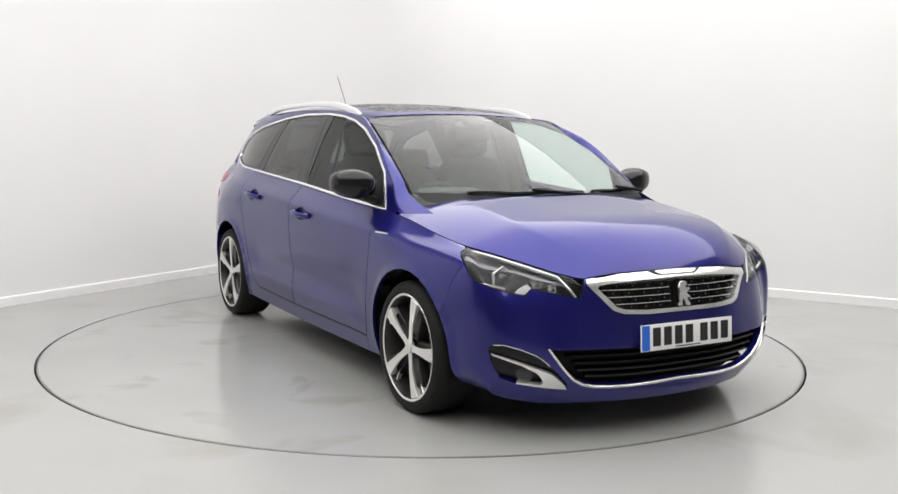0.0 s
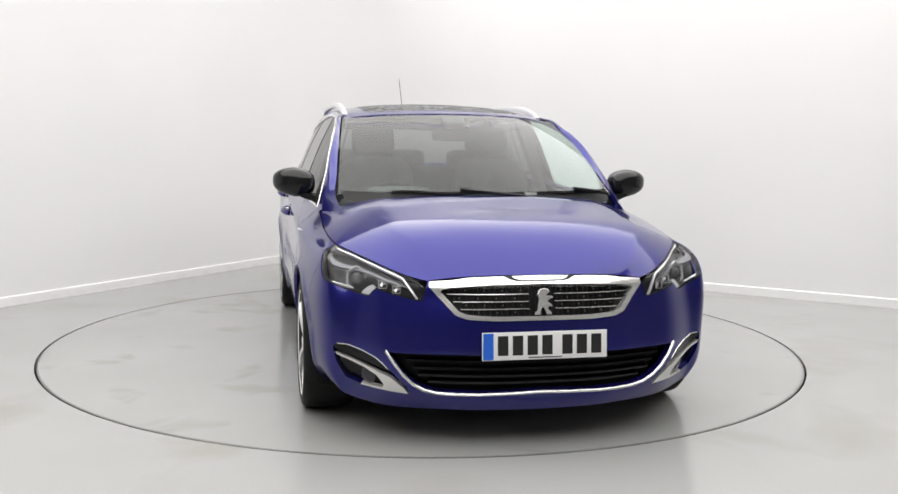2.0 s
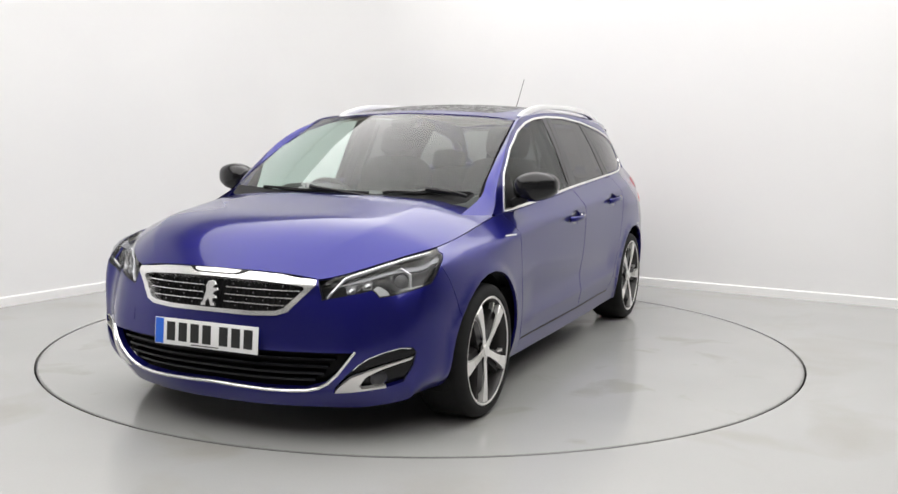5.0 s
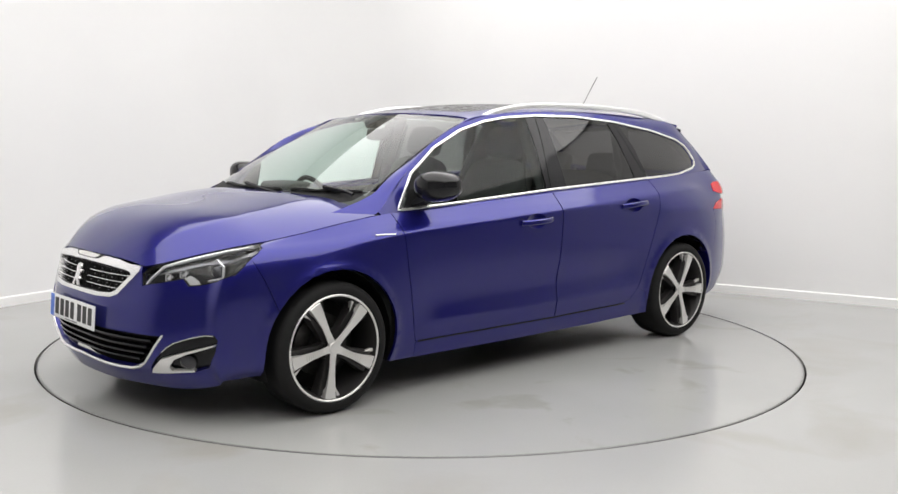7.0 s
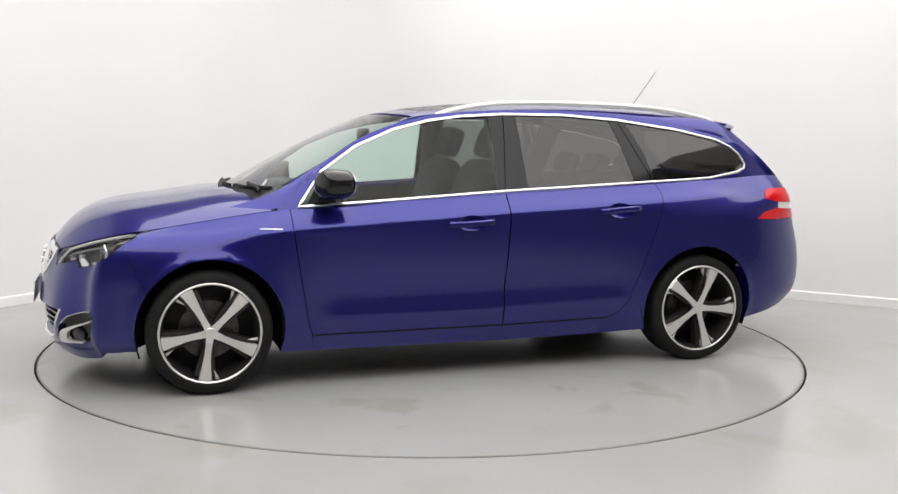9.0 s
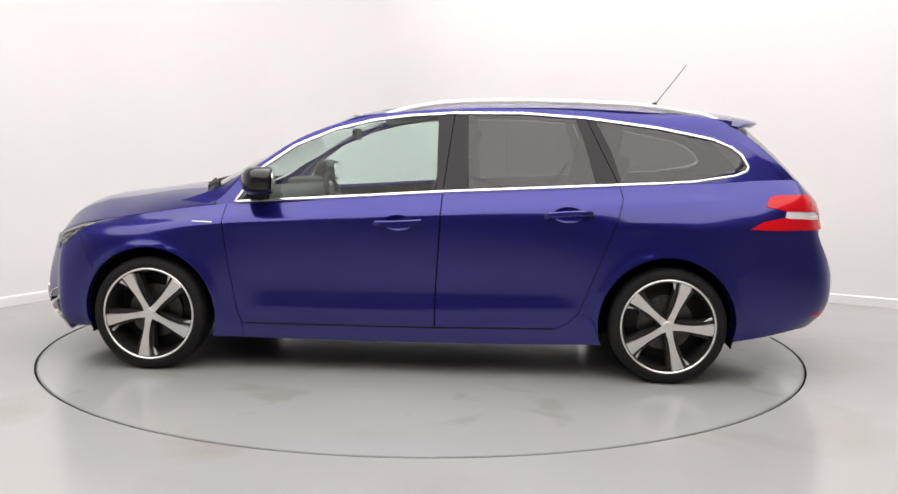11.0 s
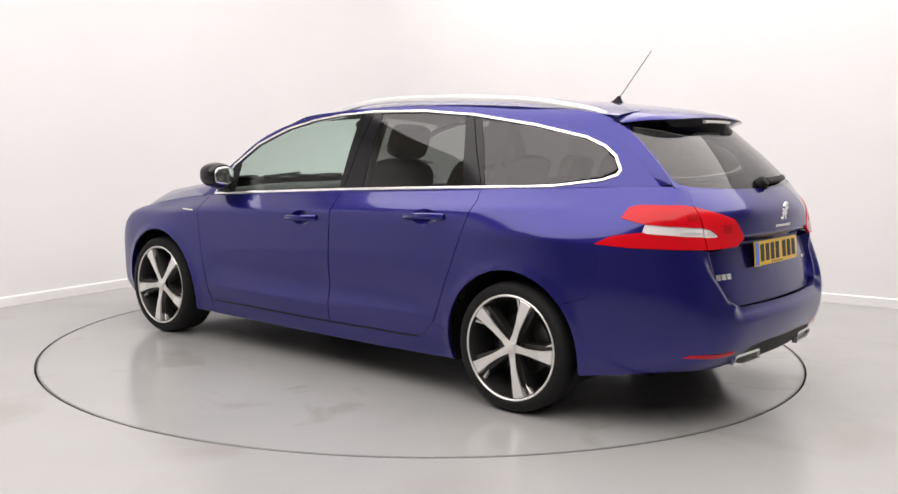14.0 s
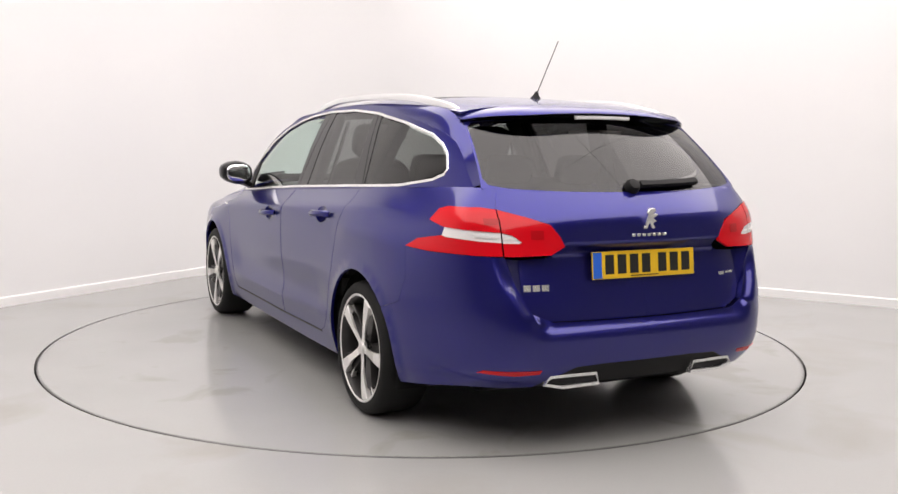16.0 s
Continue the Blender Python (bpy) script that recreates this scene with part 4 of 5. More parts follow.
def on_skin(points, lift=0.0, side=1):
    """Places on the body for outline corners, raised by lift; with the normals."""
    ab = np.array([np.array([a, b]) if w == "p" else on_body([(a, b, w)])[0] for a, b, w in points])
    p, n = body_place(ab), BODY.normals(ab)
    return (p + n * lift) * [1, side, 1], n * [1, side, 1]


def strip(name, points, section, material, label="", parent=None, lift=0.0, sides=(1, -1)):
    for s in sides:
        p, n = on_skin(points, lift, s)
        part(name, sweep(p, section, False, n), material, parent or car, label)


def flat_band(w, h):
    return [(-w, -h), (-w, h * 0.4), (-w * 0.6, h), (w * 0.6, h), (w, h * 0.4), (w, -h)]


def across(points, lift=0.0):
    """A line over the whole nose or tail: the half given from the middle, with its mirror image."""
    p, n = on_skin(points, lift)
    return np.concatenate([p[::-1] * MIRROR, p[1:]]), np.concatenate([n[::-1] * MIRROR, n[1:]])


def build_grille():
    g = panel("grille", BODY, GRILLE, BLACK, car, "black honeycomb radiator grille", mirror=2, inset=0.032, gap=0.0, rim=0.0)
    inner = outline([(0, 0.674, "f"), (0.2, 0.670, "f"), (0.36, 0.661, "f"), (0.398, 0.655, "f"), (0.406, 0.645, "f"), (0.338, 0.570, "f"), (0.305, 0.558, "f"), (0.2, 0.552, "f"), (0, 0.552, "f")])
    panel("grille_frame", BODY, np.concatenate([GRILLE, inner]), CHROME, g, "bright chrome grille surround", mirror=2, inset=-0.007, gap=0.0, rim=0.045, spacing=0.02)
    for z, w in ((0.640, 0.385), (0.611, 0.360), (0.582, 0.332)):
        for s in (1, -1):
            p, n = on_skin([(0.055 + (w - 0.055) * i / 6, z - 0.002 * i / 6, "f") for i in range(7)], -0.012, s)
            part("bar", sweep(p, flat_band(0.0024, 0.004), False, n), CHROME, g, "thin chrome grille bar")
    for k, z in enumerate((0.655, 0.625, 0.597, 0.568)):
        for i in range(5):
            y = 0.085 + 0.075 * i + (0.026 if k % 2 else 0)
            if y < 0.375 - (0.655 - z) * 0.75:
                for s in (1, -1):
                    p, n = on_skin([(y, z, "f")], -0.014, s)
                    part("stud", boxes(((0.005, 0.003, 0.005), Vector(p[0]))), SMOKE, g, smooth=False)
    # honeycomb ribs behind the bars
    for i in range(-17, 18):
        y = i * 0.0235
        top = 0.668 - abs(y) * 0.03
        low = 0.555 if abs(y) < 0.30 else 0.555 + (abs(y) - 0.30) * 0.95
        if top - low > 0.012:
            p, n = on_skin([(abs(y), (top + low) / 2, "f")], -0.026, 1 if y >= 0 else -1)
            part("rib", boxes(((0.008, 0.003, top - low), Vector(p[0]), pose(0, 0, 0, 0, -16, 0))), BLACK, g, smooth=False)
    # lamp strip in the bonnet edge and the emblem
    d = outline([(0, 0.684, "f"), (0.10, 0.684, "f"), (0.125, 0.690, "f"), (0.15, 0.701, "f"), (0.07, 0.703, "f"), (0, 0.704, "f")])
    panel("emblem_lamp", BODY, d, GLOSS_BLACK, g, "dark recess above the grille", mirror=2, inset=-0.0095, gap=0.0, rim=0.01)
    d = outline([(0, 0.686, "f"), (0.085, 0.686, "f"), (0.108, 0.691, "f"), (0.118, 0.699, "f"), (0.06, 0.701, "f"), (0, 0.702, "f")])
    panel("lamp_strip", BODY, d, SATIN, g, "clear lens strip above the grille", mirror=2, inset=-0.0115, gap=0.0, rim=0.008)
    emblem(2.165, 0.610, 0.105, 1)


def emblem(x, z, size, way):
    """A plain upright silver mark."""
    shape = [(-0.30, -0.50), (-0.10, -0.50), (-0.05, -0.32), (0.05, -0.18), (0.16, -0.34), (0.14, -0.50), (0.36, -0.50), (0.36, -0.40), (0.26, -0.36), (0.24, -0.10), (0.16, 0.12), (0.24, 0.26), (0.16, 0.44), (-0.02, 0.50), (-0.20, 0.46), (-0.26, 0.34), (-0.14, 0.30), (-0.10, 0.20), (-0.30, 0.22), (-0.40, 0.14), (-0.22, 0.08), (-0.12, -0.02), (-0.30, -0.10), (-0.36, -0.20), (-0.18, -0.18), (-0.14, -0.30), (-0.28, -0.40)]
    bm = prism([(a * size, b * size) for a, b in shape], 0, 0.008, 0.0015)
    tilt = -14 if way > 0 else 6
    bmesh.ops.transform(bm, matrix=Matrix.Translation((x, 0, z)) @ pose(0, 0, 0, 0, tilt * way, 0) @ pose(0, 0, 0, 0, 0, -90 * way), verts=bm.verts)
    part("emblem", bm, CHROME, car, "polished silver upright emblem")


def plate(x, z, way, material, tilt, label):
    """A number plate; its characters are plain bars."""
    w, h = 0.52, 0.111
    m = Matrix.Translation((x, 0, z)) @ pose(0, 0, 0, 0, tilt, 0)
    bm = box(bmesh.new(), (0.006, w, h), (0, 0, 0), None, 0.0025, 2)
    bmesh.ops.transform(bm, matrix=m, verts=bm.verts)
    p = part("number_plate", bm, material, car, label)
    bm = box(bmesh.new(), (0.0012, 0.042, h - 0.006), (way * 0.0034, -way * (w / 2 - 0.025), 0))
    bmesh.ops.transform(bm, matrix=m, verts=bm.verts)
    part("blue_band", bm, PLATE_BLUE, p, "blue plate band", smooth=False)
    for i, a in enumerate((0.085, 0.146, 0.207, 0.268, 0.352, 0.413, 0.474)):
        bm = box(bmesh.new(), (0.0012, 0.043, 0.078), (way * 0.0034, -way * (w / 2 - a), 0.002))
        bmesh.ops.transform(bm, matrix=m, verts=bm.verts)
        part("character_bar", bm, INK, p, smooth=False)
    bm = box(bmesh.new(), (0.0012, 0.14, 0.004), (way * 0.0034, 0, -0.047))
    bmesh.ops.transform(bm, matrix=m, verts=bm.verts)
    part("small_print_bar", bm, INK, p, smooth=False)


def build_intake():
    i = panel("lower_intake", BODY, LOWER, BLACK, car, "black lower air intake", mirror=2, inset=0.055, gap=0.0, rim=0.0)
    for z, w in ((0.368, 0.55), (0.335, 0.52), (0.302, 0.50), (0.270, 0.46)):
        p, n = across([(w * k / 8, z, "f") for k in range(9)], -0.034)
        part("slat", sweep(p, [(-0.004, -0.02), (-0.004, 0.010), (0.004, 0.012), (0.007, -0.02)], False, n), GLOSS_BLACK, i)
    p, n = across([(0.0, 0.240, "f"), (0.12, 0.236, "f"), (0.25, 0.232, "f"), (0.35, 0.232, "f"), (0.42, 0.236, "f"), (0.47, 0.248, "f"), (0.515, 0.273, "f"), (0.555, 0.312, "f"), (0.59, 0.358, "f"), (0.62, 0.405, "f")], 0.002)
    part("intake_trim", sweep(p, flat_band(0.006, 0.005), False, n), CHROME, i, "thin chrome strip round the intake")
    # towing eye cover
    panel("tow_cover", BODY, outline([(0.445, 0.455, "f"), (0.495, 0.453, "f"), (0.497, 0.502, "f"), (0.447, 0.504, "f")]), PAINT, car, "square towing eye cover", mirror=1, inset=-0.0015, gap=0.0, rim=0.008)


def build_fog():
    recess = both("fog_surround", BODY, FOG, GLOSS_BLACK, "gloss black fog lamp surround", inset=0.022, gap=-0.002, rim=0.0)
    for r, s, m in zip(recess, (1, -1), (0, 1)):
        hook = outline([(0.527, 0.228, "f"), (0.60, 0.234, "f"), (0.705, 0.247, "f"), (0.705, 0.254, "f"), (0.628, 0.247, "f"), (0.622, 0.262, "f"), (0.650, 0.300, "f"), (0.70, 0.328, "f"), (0.80, 0.366, "f"), (0.808, 0.376, "f"), (0.70, 0.337, "f"), (0.60, 0.297, "f"), (0.545, 0.250, "f")])
        panel("chrome_blade", BODY, hook, SATIN, r, "brushed chrome blade", mirror=m, inset=-0.004, gap=0.0, rim=0.02, spacing=0.02)
        fin = outline([(0.615, 0.330, "f"), (0.66, 0.372, "f"), (0.762, 0.410, "f"), (0.812, 0.410, "f"), (0.815, 0.392, "f"), (0.72, 0.356, "f")])
        panel("upper_fin", BODY, fin, GLOSS_BLACK, r, "gloss black fin", mirror=m, inset=0.004, gap=0.0, rim=0.02, spacing=0.02)
        p, n = on_skin([(0.612, 0.331, "f"), (0.63, 0.350, "f"), (0.66, 0.374, "f"), (0.71, 0.396, "f"), (0.762, 0.411, "f"), (0.800, 0.411, "f")], 0.000, s)
        part("fin_edge", sweep(p, flat_band(0.0022, 0.003), False, n), CHROME, r, "thin chrome edge of the fin")
        p, n = on_skin([(0.69, 0.283, "f")], -0.012, s)
        bm = lathe([(0.0, 0.010), (0.018, 0.009), (0.030, 0.004), (0.036, 0.0), (0.036, -0.012)], 28)
        bmesh.ops.transform(bm, matrix=Matrix.Translation(p[0]) @ Vector(n[0]).to_track_quat("Y", "Z").to_matrix().to_4x4(), verts=bm.verts)
        part("fog_lamp", bm, GLOSS_LENS, r, "round fog lamp")


def build_headlights():
    for m, s in ((0, 1), (1, -1)):
        h = panel("headlight", BODY, HEADLIGHT, LAMP_HOUSE, car, "dark swept-back headlight with bright strip", mirror=m, inset=0.045, gap=0.0, rim=0.0)
        runs = ([(0.497, 0.613, "f"), (0.515, 0.640, "f")] + [(a, TOP - 0.62 + 0.40 * min(1, k / 4), "p") for k, (a, _, _) in enumerate(HEAD_TOP[2:-1])],
                [(1.690, 0.772, "s"), (1.722, 0.746, "s"), (1.755, 0.722, "s"), (1.790, 0.694, "s"), (1.826, 0.667, "s"), (0.738, 0.640, "f")])
        for run in runs:
            p, n = on_skin(run, -0.008, s)
            part("light_strip", sweep(p, flat_band(0.0048, 0.005), False, n), REFLECTOR, h, "bright daytime light strip")
        # main projector with its bright six-sided frame
        p, n = on_skin([(0.735, 0.695, "f")], -0.05, s)
        face = Matrix.Translation(p[0]) @ Vector((0.93, 0.30 * s, 0.12)).to_track_quat("Y", "Z").to_matrix().to_4x4()
        bm = lathe([(0.0, 0.030), (0.018, 0.026), (0.030, 0.014), (0.034, 0.0)], 28)
        bmesh.ops.transform(bm, matrix=face, verts=bm.verts)
        part("projector", bm, GLOSS_LENS, h, "round projector lens")
        hexa = [(0.046 * math.cos(radians(60 * k + 90)), 0.0, 0.052 * math.sin(radians(60 * k + 90))) for k in range(6)]
        bm = sweep([Vector(c) * 1.0 for c in hexa], ring(0.006, 6), True, [(0, 1, 0)] * 6)
        bmesh.ops.transform(bm, matrix=face @ Matrix.Translation((0, 0.012, 0)), verts=bm.verts)
        part("projector_frame", bm, REFLECTOR, h, "bright six-sided lamp frame")
        for y, z, r in ((0.640, 0.675, 0.017), (0.585, 0.655, 0.015)):
            p, n = on_skin([(y, z, "f")], -0.040, s)
            # a faceted cup, dark between bright ridges
            bm = boxes(((2.0 * r, 0.004, 0.004), (0, 0.016, r)), ((2.0 * r, 0.004, 0.003), (0, 0.016, -r)), ((0.003, 0.004, 2 * r), (-r, 0.016, 0)), ((0.004, 0.004, 2 * r), (r, 0.016, 0)),
                       ((1.6 * r, 0.004, 0.010), (0, 0.004, 0), pose(0, 0, 0, 35, 20, 30)), ((0.010, 0.004, 1.5 * r), (0.2 * r, 0.006, 0), pose(0, 0, 0, 25, -30, 0)))
            bmesh.ops.transform(bm, matrix=Matrix.Translation(p[0]) @ Vector((0.95, 0.2 * s, 0.1)).to_track_quat("Y", "Z").to_matrix().to_4x4(), verts=bm.verts)
            part("inner_lamp", bm, REFLECTOR, h, "small faceted lamp cup", smooth=False)
        notch = outline([(0.655, 0.647, "f"), (0.680, 0.619, "f"), (0.712, 0.623, "f"), (0.700, 0.640, "f"), (0.668, 0.662, "f")])
        panel("bright_corner", BODY, notch, REFLECTOR, h, mirror=m, inset=0.012, gap=0.0, rim=0.01)
        rim_in = shrink(HEADLIGHT * BODY.scale, 0.007) / BODY.scale
        panel("lamp_seal", BODY, HEADLIGHT, BLACK, h, "black edge of the lamp", mirror=m, holes=[rim_in], inset=0.004, gap=0.0, rim=0.02, spacing=0.02)
        panel("upper_reflector", BODY, outline([(0.53, 0.662, "f"), (0.60, 0.690, "f"), (0.68, 0.718, "f"), (1.70, 0.779, "s"), (1.735, 0.757, "s"), (0.70, 0.712, "f"), (0.62, 0.682, "f")]), SMOKE, h, "smoked ribbed reflector", mirror=m, inset=0.020, gap=0.0, rim=0.01, spacing=0.02)
        lens = panel("lens", BODY, HEADLIGHT, LENS, h, "clear headlight lens", mirror=m, inset=0.002, gap=0.002, rim=0.0)
        lens.visible_shadow = False


GLOSS_LENS = node_material("projector_glass", (0.025, 0.025, 0.03), 0.03, spec=0.6)


def build_tail_lamps():
    outer = outline([(-1.772, 0.812, "s"), (-1.84, 0.850, "s"), (-1.965, 0.872, "s"), (-1.990, 0.866, "s"), (0.70, 0.858, "r"), (0.6345, 0.855, "r"), (0.6345, 0.803, "r"), (0.72, 0.803, "r"), (-1.92, 0.804, "s")])
    upper = outline([(-1.972, 0.905, "s"), (-1.865, 0.925, "s"), (-1.885, 0.972, "s"), (-1.935, 0.984, "s"), (0.68, 0.987, "r"), (0.6345, 0.980, "r"), (0.6345, 0.894, "r"), (0.70, 0.898, "r")])
    white = outline([(-1.972, 0.905, "s"), (0.70, 0.898, "r"), (0.6345, 0.894, "r"), (0.6345, 0.855, "r"), (0.70, 0.858, "r"), (-1.990, 0.866, "s"), (-1.966, 0.872, "s")])
    inner = outline([(0.630, 0.980, "r"), (0.60, 0.971, "r"), (0.53, 0.952, "r"), (0.446, 0.924, "r"), (0.41, 0.88, "r"), (0.390, 0.838, "r"), (0.45, 0.807, "r"), (0.60, 0.802, "r"), (0.630, 0.802, "r"), (0.630, 0.853, "r"), (0.572, 0.852, "r"), (0.560, 0.858, "r"), (0.595, 0.884, "r"), (0.630, 0.892, "r")])
    white2 = outline([(0.630, 0.892, "r"), (0.595, 0.884, "r"), (0.560, 0.858, "r"), (0.572, 0.852, "r"), (0.630, 0.853, "r")])
    for m in (0, 1):
        t = panel("tail_light", BODY, upper, RED_LENS, car, "red and clear wraparound tail light", mirror=m, inset=-0.003, gap=0.0, rim=0.012, spacing=0.03)
        for name, poly, mat in (("lower_lens", outer, RED_LENS), ("gate_lens", inner, RED_LENS), ("clear_lens", white, CLEAR_LENS), ("clear_gate_lens", white2, CLEAR_LENS)):
            panel(name, BODY, poly, mat, t, "red lamp lens" if mat is RED_LENS else "clear lamp lens", mirror=m, inset=-0.003 if mat is RED_LENS else 0.001, gap=0.0005, rim=0.012, spacing=0.03)
        for y, z, w, h in ((0.66, 0.935, 0.05, 0.022), (0.50, 0.885, 0.05, 0.035)):
            d = outline([(y - w / 2, z - h / 2, "r"), (y + w / 2, z - h / 2, "r"), (y + w / 2, z + h / 2, "r"), (y - w / 2, z + h / 2, "r")])
            panel("bulb_cell", BODY, d, RED_DARK, t, "darker red lamp cell", mirror=m, inset=-0.0045, gap=0.0, rim=0.004)
        d = outline([(0.575, 0.866, "r"), (0.625, 0.866, "r"), (0.625, 0.874, "r"), (0.580, 0.873, "r")])
        panel("lamp_divider", BODY, d, SATIN, t, mirror=m, inset=-0.001, gap=0.0, rim=0.004)
        d = outline([(0.645, 0.868, "r"), (0.72, 0.871, "r"), (0.72, 0.878, "r"), (0.645, 0.875, "r")])
        panel("lamp_divider", BODY, d, SATIN, t, mirror=m, inset=-0.001, gap=0.0, rim=0.004)
        r = outline([(0.715, 0.346, "r"), (0.60, 0.340, "r"), (0.505, 0.346, "r"), (0.50, 0.362, "r"), (0.60, 0.360, "r"), (0.70, 0.358, "r")])
        panel("rear_reflector", BODY, r, RED_LENS, car, "thin red bumper reflector", mirror=m, inset=-0.002, gap=0.0, rim=0.006)


def build_mirrors():
    for s in (1, -1):
        bm = bmesh.new()
        bmesh.ops.create_uvsphere(bm, u_segments=40, v_segments=24, radius=1)
        for v in bm.verts:
            x, y, z = v.co
            p = [math.copysign(abs(c) ** 0.72, c) for c in (x, y, z)]
            p[0] = max(p[0], -0.72)
            taper = 1 - 0.22 * max(0, p[1]) - 0.10 * max(0, -p[1])
            v.co = (0.765 + (0.092 if p[0] > 0 else 0.105) * p[0] * taper + 0.02 * -p[1], s * (0.918 + 0.108 * p[1]), 1.022 + 0.076 * p[2] * taper + 0.006 * p[1])
        mir = part("door_mirror", bm, MIRROR_BLACK, car, "gloss black door mirror", angle=80)
        bm = bmesh.new()
        bmesh.ops.create_uvsphere(bm, u_segments=32, v_segments=16, radius=1)
        for v in bm.verts:
            x, y, z = v.co
            v.co = (0.690 + 0.010 * x + 0.016 * -y, s * (0.916 + 0.080 * math.copysign(abs(y) ** 0.7, y)), 1.022 + 0.053 * math.copysign(abs(z) ** 0.7, z))
        part("mirror_glass", bm, MIRROR_GLASS, mir, "silvered mirror glass", angle=80)
        p = [(0.80, s * 0.815, 0.940), (0.80, s * 0.84, 0.950), (0.79, s * 0.87, 0.962), (0.785, s * 0.90, 0.985)]
        part("mirror_arm", sweep(p, [(-0.05, -0.016), (-0.05, 0.012), (0.0, 0.022), (0.05, 0.012), (0.05, -0.016)], False, [(0, 0, 1)] * 4), BLACK, mir)
        tri = np.array([(0.885, 0.915), (0.80, 1.060), (0.745, 1.095), (0.735, 0.925)])
        panel("mirror_corner", HOUSE, tri, BLACK, mir, "black window corner piece", mirror=0 if s > 0 else 1, inset=0.003, gap=0.0, rim=0.01)


MIRROR_BLACK = node_material("mirror_gloss_black", (0.010, 0.010, 0.011), 0.10, spec=0.4)


def build_handles():
    for s in (1, -1):
        for x0, x1, z0, z1 in ((0.155, -0.085, 0.812, 0.824), (-0.725, -0.965, 0.866, 0.880)):
            pts, ups = [], []
            n = 12
            for i in range(n + 1):
                f = i / n
                p, nn = on_skin([(x0 + (x1 - x0) * f, z0 + (z1 - z0) * f, "s")], 0.006 + 0.036 * math.sin(math.pi * f) ** 0.6, s)
                pts.append(p[0])
                ups.append(nn[0])
            h = part("door_handle", sweep(pts, [(-0.013, -0.006), (-0.015, 0.002), (-0.008, 0.009), (0.008, 0.009), (0.015, 0.002), (0.013, -0.006)], False, ups), PAINT, car, "body-coloured pull handle")
            # bowl behind the grip
            xm, zm = (x0 + x1) / 2, (z0 + z1) / 2
            verts, norms, faces = [], [], []
            for r in (1.0, 0.85, 0.65, 0.4, 0.1):
                for k in range(24):
                    a = 2 * math.pi * k / 24
                    p, nn = on_skin([(xm + 0.080 * r * math.cos(a), zm + 0.040 * r * math.sin(a), "s")], 0.0015, s)
                    verts.append(p[0])
                    lean = 0.75 * r ** 1.2
                    d = np.array(nn[0]) + lean * np.array((-0.6 * math.cos(a), 0, -math.sin(a)))
                    norms.append(d / np.linalg.norm(d))
            for i in range(4):
                for k in range(24):
                    q = (i * 24 + k, i * 24 + (k + 1) % 24, (i + 1) * 24 + (k + 1) % 24, (i + 1) * 24 + k)
                    faces.append(q if s < 0 else q[::-1])
            faces.append(tuple(range(96, 120)) if s < 0 else tuple(range(119, 95, -1)))
            mesh_object("handle_recess", verts, faces, PAINT, h, "hollow behind the grip", normals=norms)
            if x0 > 0:
                p, nn = on_skin([(x1 + 0.018, z1 - 0.002, "s")], 0.018, s)
                bm = lathe([(0.0, 0.003), (0.007, 0.003), (0.009, 0.0), (0.009, -0.012)], 16)
                bmesh.ops.transform(bm, matrix=Matrix.Translation(p[0]) @ Vector(nn[0]).to_track_quat("Y", "Z").to_matrix().to_4x4(), verts=bm.verts)
                part("lock_barrel", bm, CHROME, h, "round chrome key lock")


